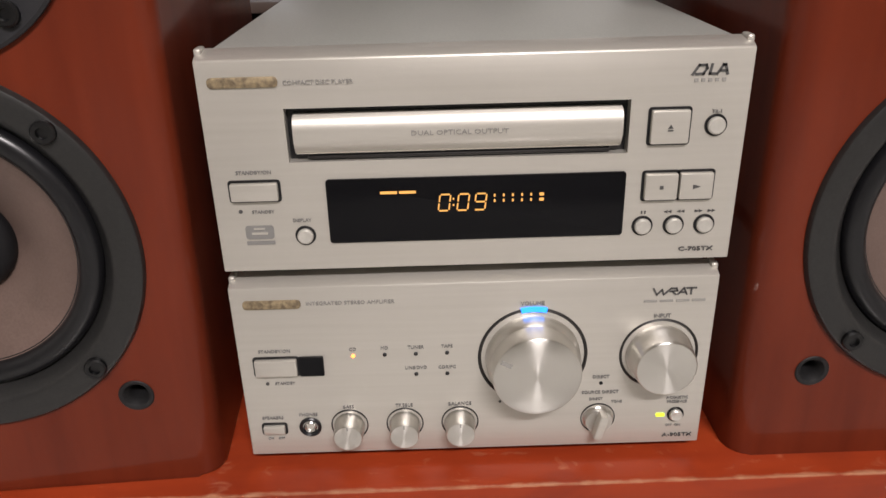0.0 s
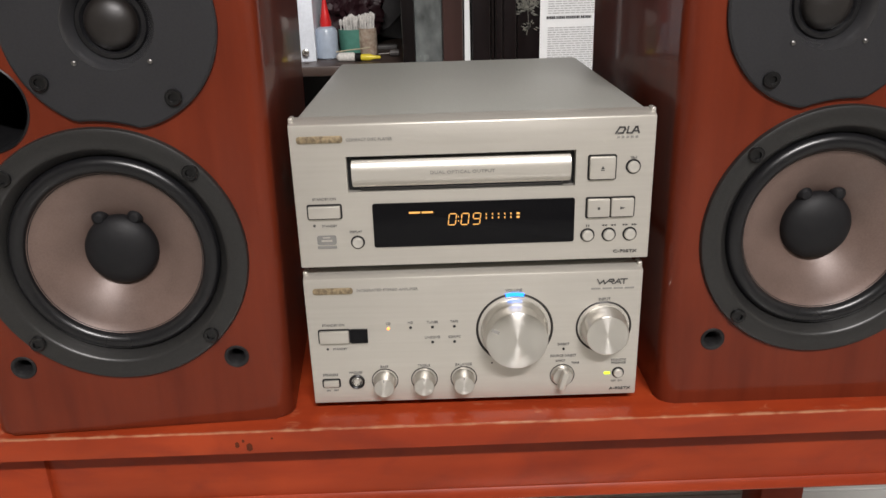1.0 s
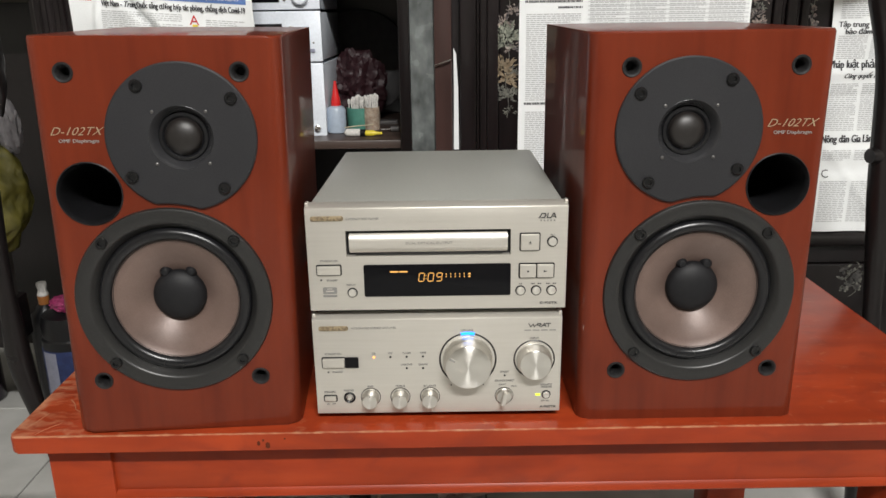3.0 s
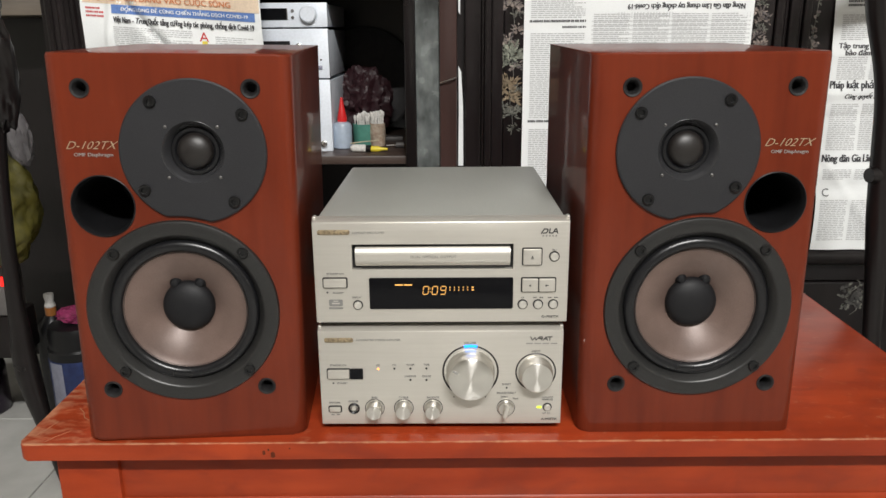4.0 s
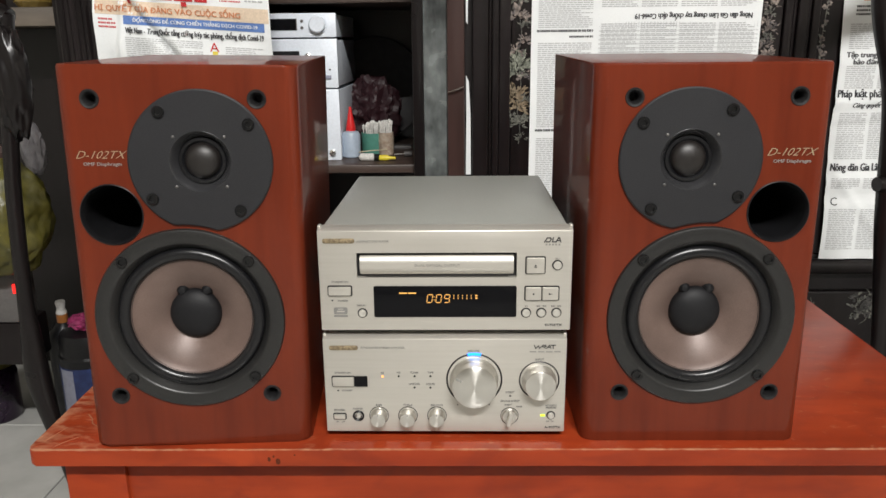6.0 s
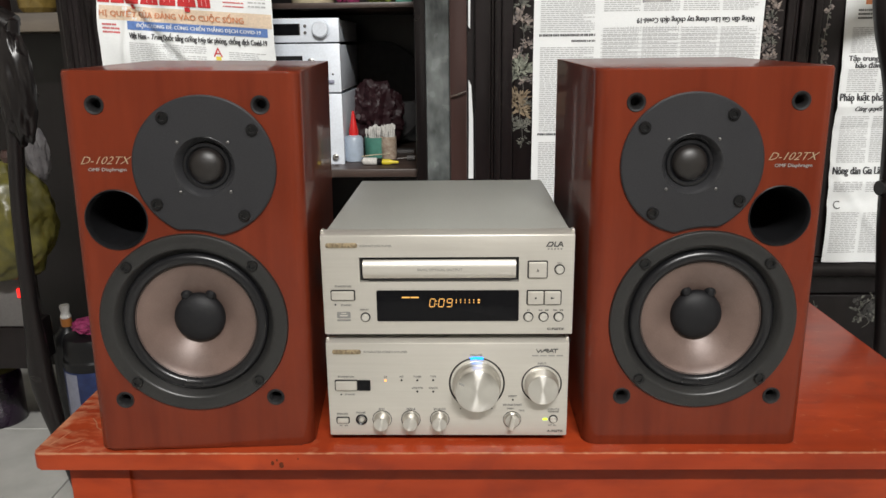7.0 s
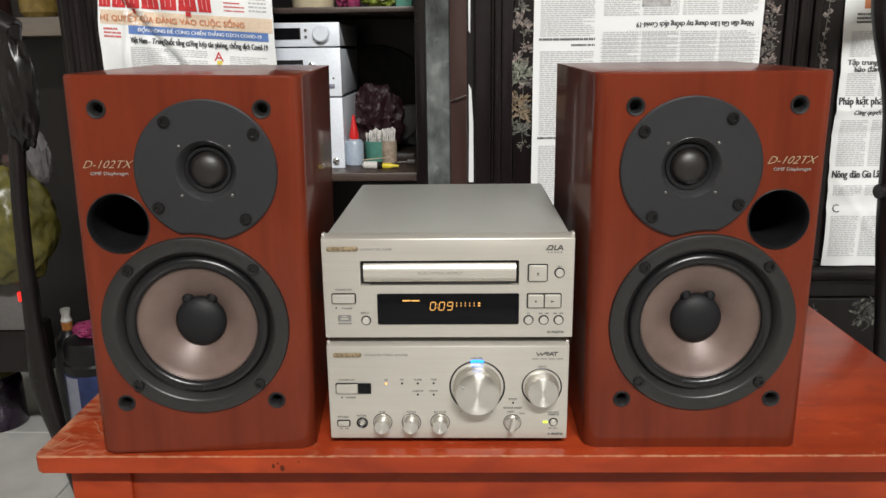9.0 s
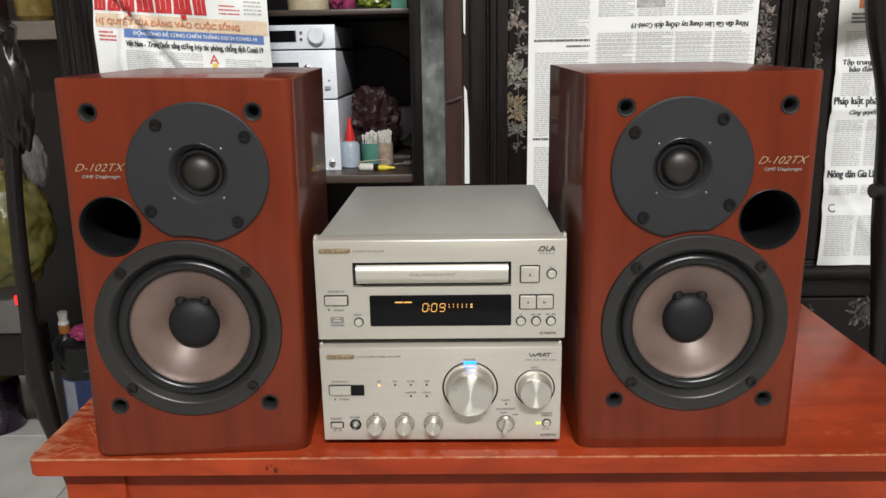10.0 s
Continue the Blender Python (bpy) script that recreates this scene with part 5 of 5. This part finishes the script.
part("knob", lathe([(0, 0), (0.012, 0.001), (0.016, 0.010), (0.012, 0.020), (0, 0.022)], 20, "z"), BROWN_WOOD, bag, "small brown wooden knob", at=pose(0.062, -0.045, 0.203))
device = thing("power_strip", "pale grey plastic device with a lit red switch", "device", pose(-0.79, 0.66, 0.285))
part("housing", box(-0.10, 0.030, 0, 0.06, 0.020, 0.125, 0.006), DEVICE_GREY, device)
part("switch_lamp", box(0.0235, 0.0290, -0.003, 0.002, 0.076, 0.093, 0.001), LED_RED, device, "lit red switch")
stool = thing("stool", "low black wooden stool behind the chair", "stool", pose(-0.79, 0.66, 0))
part("seat", box(-0.34, 0.034, 0.0, 0.075, 0.225, 0.3045, 0.004), EBONY, stool)
for sx in (-0.335, -0.22):
    for sy in (0.004, 0.056):
        part("leg", box(sx, sx + 0.014, sy, sy + 0.014, 0, 0.2245), EBONY, stool)
jug = thing("bottle", "dark purple glossy bottle standing on the floor", "bottle", pose(-0.990, 0.90, 0), "bottles on the floor")
part("body", lathe([(0, 0), (0.044, 0), (0.048, 0.006), (0.048, 0.10), (0.040, 0.135), (0.018, 0.16), (0.016, 0.185), (0, 0.186)], 32, "z"), PURPLE, jug)
part("label_band", lathe([(0.0484, 0.122), (0.0455, 0.124), (0.0460, 0.125), (0.0412, 0.1345), (0.0405, 0.1345)], 32, "z"), YELLOW_BAG, jug)
can = thing("bottle", "slim black bottle with an amber neck and white cap", "bottle", pose(-0.765, 0.80, 0), "bottles on the floor")
part("body", lathe([(0, 0), (0.028, 0), (0.031, 0.004), (0.031, 0.215), (0.027, 0.236), (0.012, 0.256), (0, 0.257)], 32, "z"), BLACK, can)
part("neck", lathe([(0.010, 0.256), (0.0105, 0.272), (0, 0.273)], 20, "z"), material("amber_plastic", (0.40, 0.15, 0.04), 0.3, 0, 0.1, 60), can, "amber neck")
part("cap", lathe([(0.0090, 0.272), (0.0105, 0.275), (0.0075, 0.284), (0.0095, 0.295), (0.0085, 0.299), (0, 0.300)], 20, "z"), COTTON, can, "white push-pull cap")
flask = thing("flask", "black cylindrical flask with a blue and white label", "flask", pose(-0.672, 0.71, 0), "bottles on the floor")
part("body", lathe([(0, 0), (0.050, 0), (0.053, 0.005), (0.053, 0.232), (0.050, 0.236), (0.050, 0.262), (0.046, 0.274), (0, 0.280)], 40, "z"), BLACK, flask)
part("label_band", lathe([(0.0535, 0.06), (0.0538, 0.061), (0.0538, 0.216), (0.0535, 0.217)], 40, "z"), BLUE_LABEL, flask, "blue printed label")
part("label_panel", prism([(math.sin(radians(a)) * 0.0544, -math.cos(radians(a)) * 0.0544) for a in range(-42, -9, 4)] + [(math.sin(radians(a)) * 0.0539, -math.cos(radians(a)) * 0.0539) for a in range(-10, -43, -4)], 0.065, 0.214, "z"), WHITE_LABEL, flask, "white stripe of the label")
solo("plastic_bag", crumple(0.026, 31, (1.5, 1, 0.7), 0.4), PINK_BAG, "crumpled pink wrapper lying on a black flask", "bag", pose(-0.668, 0.705, 0.279), angle=20)

# ---- chairs ----


def armchair(label, posts, side, ear, swell=lambda z: 0.0125 + 0.003 * math.sin(9 * z) ** 2):
    """A dark lacquered chair whose near back post follows the line posts, (x, z); side +1: the rest lies to its right."""
    c = thing("armchair", label, "chair", pose(0, 0.45, 0), group="dark carved chairs")
    pts = [(x, 0.0, z) for x, z in posts]
    part("back_post", tube(pts, 0.013, 12, radii=[swell(z) for x, z in posts]), CHAIR_LACQUER, c)
    x0 = posts[0][0]
    part("back_post", tube([(2 * (x0 + side * 0.22) - x, 0.0, z) for x, z in posts], 0.013, 12), CHAIR_LACQUER, c)
    xa, xb = sorted((x0 + side * 0.06, x0 + side * 0.40))
    part("seat", prism(round_rect(xa, xb, -0.30, 0.012, 0.02), 0.19, 0.215, "z", 0.006), CHAIR_LACQUER, c) if side > 0 else None
    xt, zt = posts[-1]
    part("crest", tube([(xt, 0.004, zt - 0.01), (xt + side * 0.08, 0.004, zt + 0.03), (xt + side * 0.22, 0.004, zt + 0.05), (xt + side * 0.36, 0.004, zt + 0.03), (xt + side * 0.44, 0.004, zt - 0.01)], 0.03, 12, radii=[0.018, 0.026, 0.034, 0.026, 0.018]), CHAIR_LACQUER, c, "carved glossy top rail")
    if ear:
        part("carved_ear", crumple(0.055, 41, (0.50, 0.35, 1.6), 0.35, 4, 0.6), CHAIR_LACQUER, c, "carved glossy scroll", at=pose(xt + 0.002, -0.012, 0.652), angle=75)
    return c


def smooth_line(points, n=5):
    """Points between points, along a Catmull-Rom curve."""
    out = []
    q = [points[0]] + points + [points[-1]]
    for a, b, c, d in zip(q, q[1:], q[2:], q[3:]):
        for k in range(n):
            t = k / n
            out.append(tuple(0.5 * (2 * b[i] + (c[i] - a[i]) * t + (2 * a[i] - 5 * b[i] + 4 * c[i] - d[i]) * t * t + (3 * b[i] - a[i] - 3 * c[i] + d[i]) * t ** 3) for i in (0, 1)))
    return out + [points[-1]]


armchair("black lacquered carved wooden chair beside the table", smooth_line([(-0.560, 0.0), (-0.592, 0.14), (-0.611, 0.236), (-0.620, 0.30), (-0.621, 0.374), (-0.621, 0.418), (-0.618, 0.504), (-0.613, 0.587), (-0.606, 0.655), (-0.596, 0.75), (-0.588, 0.82)]), -1, True,
         lambda z: 0.0108 + 0.0065 * math.exp(-((z - 0.30) / 0.075) ** 2) + 0.006 * max(0, z - 0.6))
left_leg = thing("stand", "slim black wooden stand with a slanted leg", "stand", pose(-0.515, 0.12, 0))
part("leg", tube([(0.024, 0, 0), (0.012, 0, 0.12), (-0.012, 0, 0.26), (-0.04, 0, 0.36)], 0.012, 12, radii=[0.010, 0.012, 0.013, 0.014]), CHAIR_LACQUER, left_leg)
part("board", box(-0.15, -0.03, -0.03, 0.03, 0.355, 0.375, 0.003), CHAIR_LACQUER, left_leg)
part("leg", tube([(-0.15, 0, 0), (-0.135, 0, 0.36)], 0.012, 12), CHAIR_LACQUER, left_leg)
right = armchair("black lacquered wooden chair with curved posts beside the table", smooth_line([(0.640, 0.0), (0.628, 0.25), (0.612, 0.45), (0.604, 0.53), (0.597, 0.61), (0.590, 0.685), (0.581, 0.735), (0.564, 0.80), (0.557, 0.86), (0.560, 0.93)]), 1, False)
part("arm_stub", tube([(0.603, 0, 0.586), (0.588, -0.004, 0.586), (0.580, -0.006, 0.586)], 0.011, 12, radii=[0.010, 0.0125, 0.010]), CHAIR_LACQUER, right)

# ---- under the table ----
solo("clear_bag", crumple(0.10, 51, (1.1, 0.8, 0.75), 0.35, 4), material("clear_maroon_plastic_bag", (0.22, 0.12, 0.11), 0.2, 0, 0.4, 30, 0.8, (1, 1, 1), (0.45, 0.42, 0.40), 18), "knotted clear plastic bag with maroon contents on the floor", "bag", pose(0.03, 0.56, 0), angle=20)
solo("black_cone", lathe([(0, 0), (0.020, 0), (0.018, 0.01), (0.006, 0.09), (0.004, 0.12), (0, 0.122)], 20, "z"), BLACK, "slim black plastic cone standing on the floor", "cone", pose(-0.14, 0.52, 0))
solo("purple_cloth", crumple(0.085, 61, (1.1, 0.8, 0.6), 0.4), material("purple_cloth", (0.11, 0.04, 0.13), 0.8, 0, 0.3, 200, 0.3), "crumpled purple cloth on the floor", "cloth", pose(-0.33, 0.58, 0), angle=20)
solo("cable", tube([(-0.115 + 0.012 * math.sin(k / 2.5), 0.50 + 0.012 * k, 0.004 + 0.03 * math.exp(-((k - 4) / 2.5) ** 2)) for k in range(16)], 0.0035, 8), material("beige_cable", (0.45, 0.38, 0.30), 0.5, 0, 0.1, 60), "beige cable lying on the floor", "cable")

# ---- lamp fittings ----
lamp = thing("tube_lamp", "lit white fluorescent tube in a slim ceiling fitting", "lamp")
part("fitting", box(-0.25, 1.05, -2.39, -2.33, 2.755, 2.80, 0.004), COTTON, lamp)
part("tube", lathe([(0.013, -0.23), (0.013, 1.03)], 14, "x", (0, -2.36, 2.738)), TUBE_GLOW, lamp, "lit glass tube")

# ---- floor tiles ----
tile = finish("floor_tile", box(-0.1985, 0.1985, -0.1985, 0.1985, -0.01, 0.0, 0.0012, 1), FLOOR_TILE)
for i in range(12):
    for j in range(14):
        t = new("floor_tile", tile)
        t.parent = floor
        t.matrix_basis = pose(-2.2 + 0.4 * i + 0.07, -3.8 + 0.4 * j + 0.06, 0, 0, 0, 90 * rnd.randrange(4))
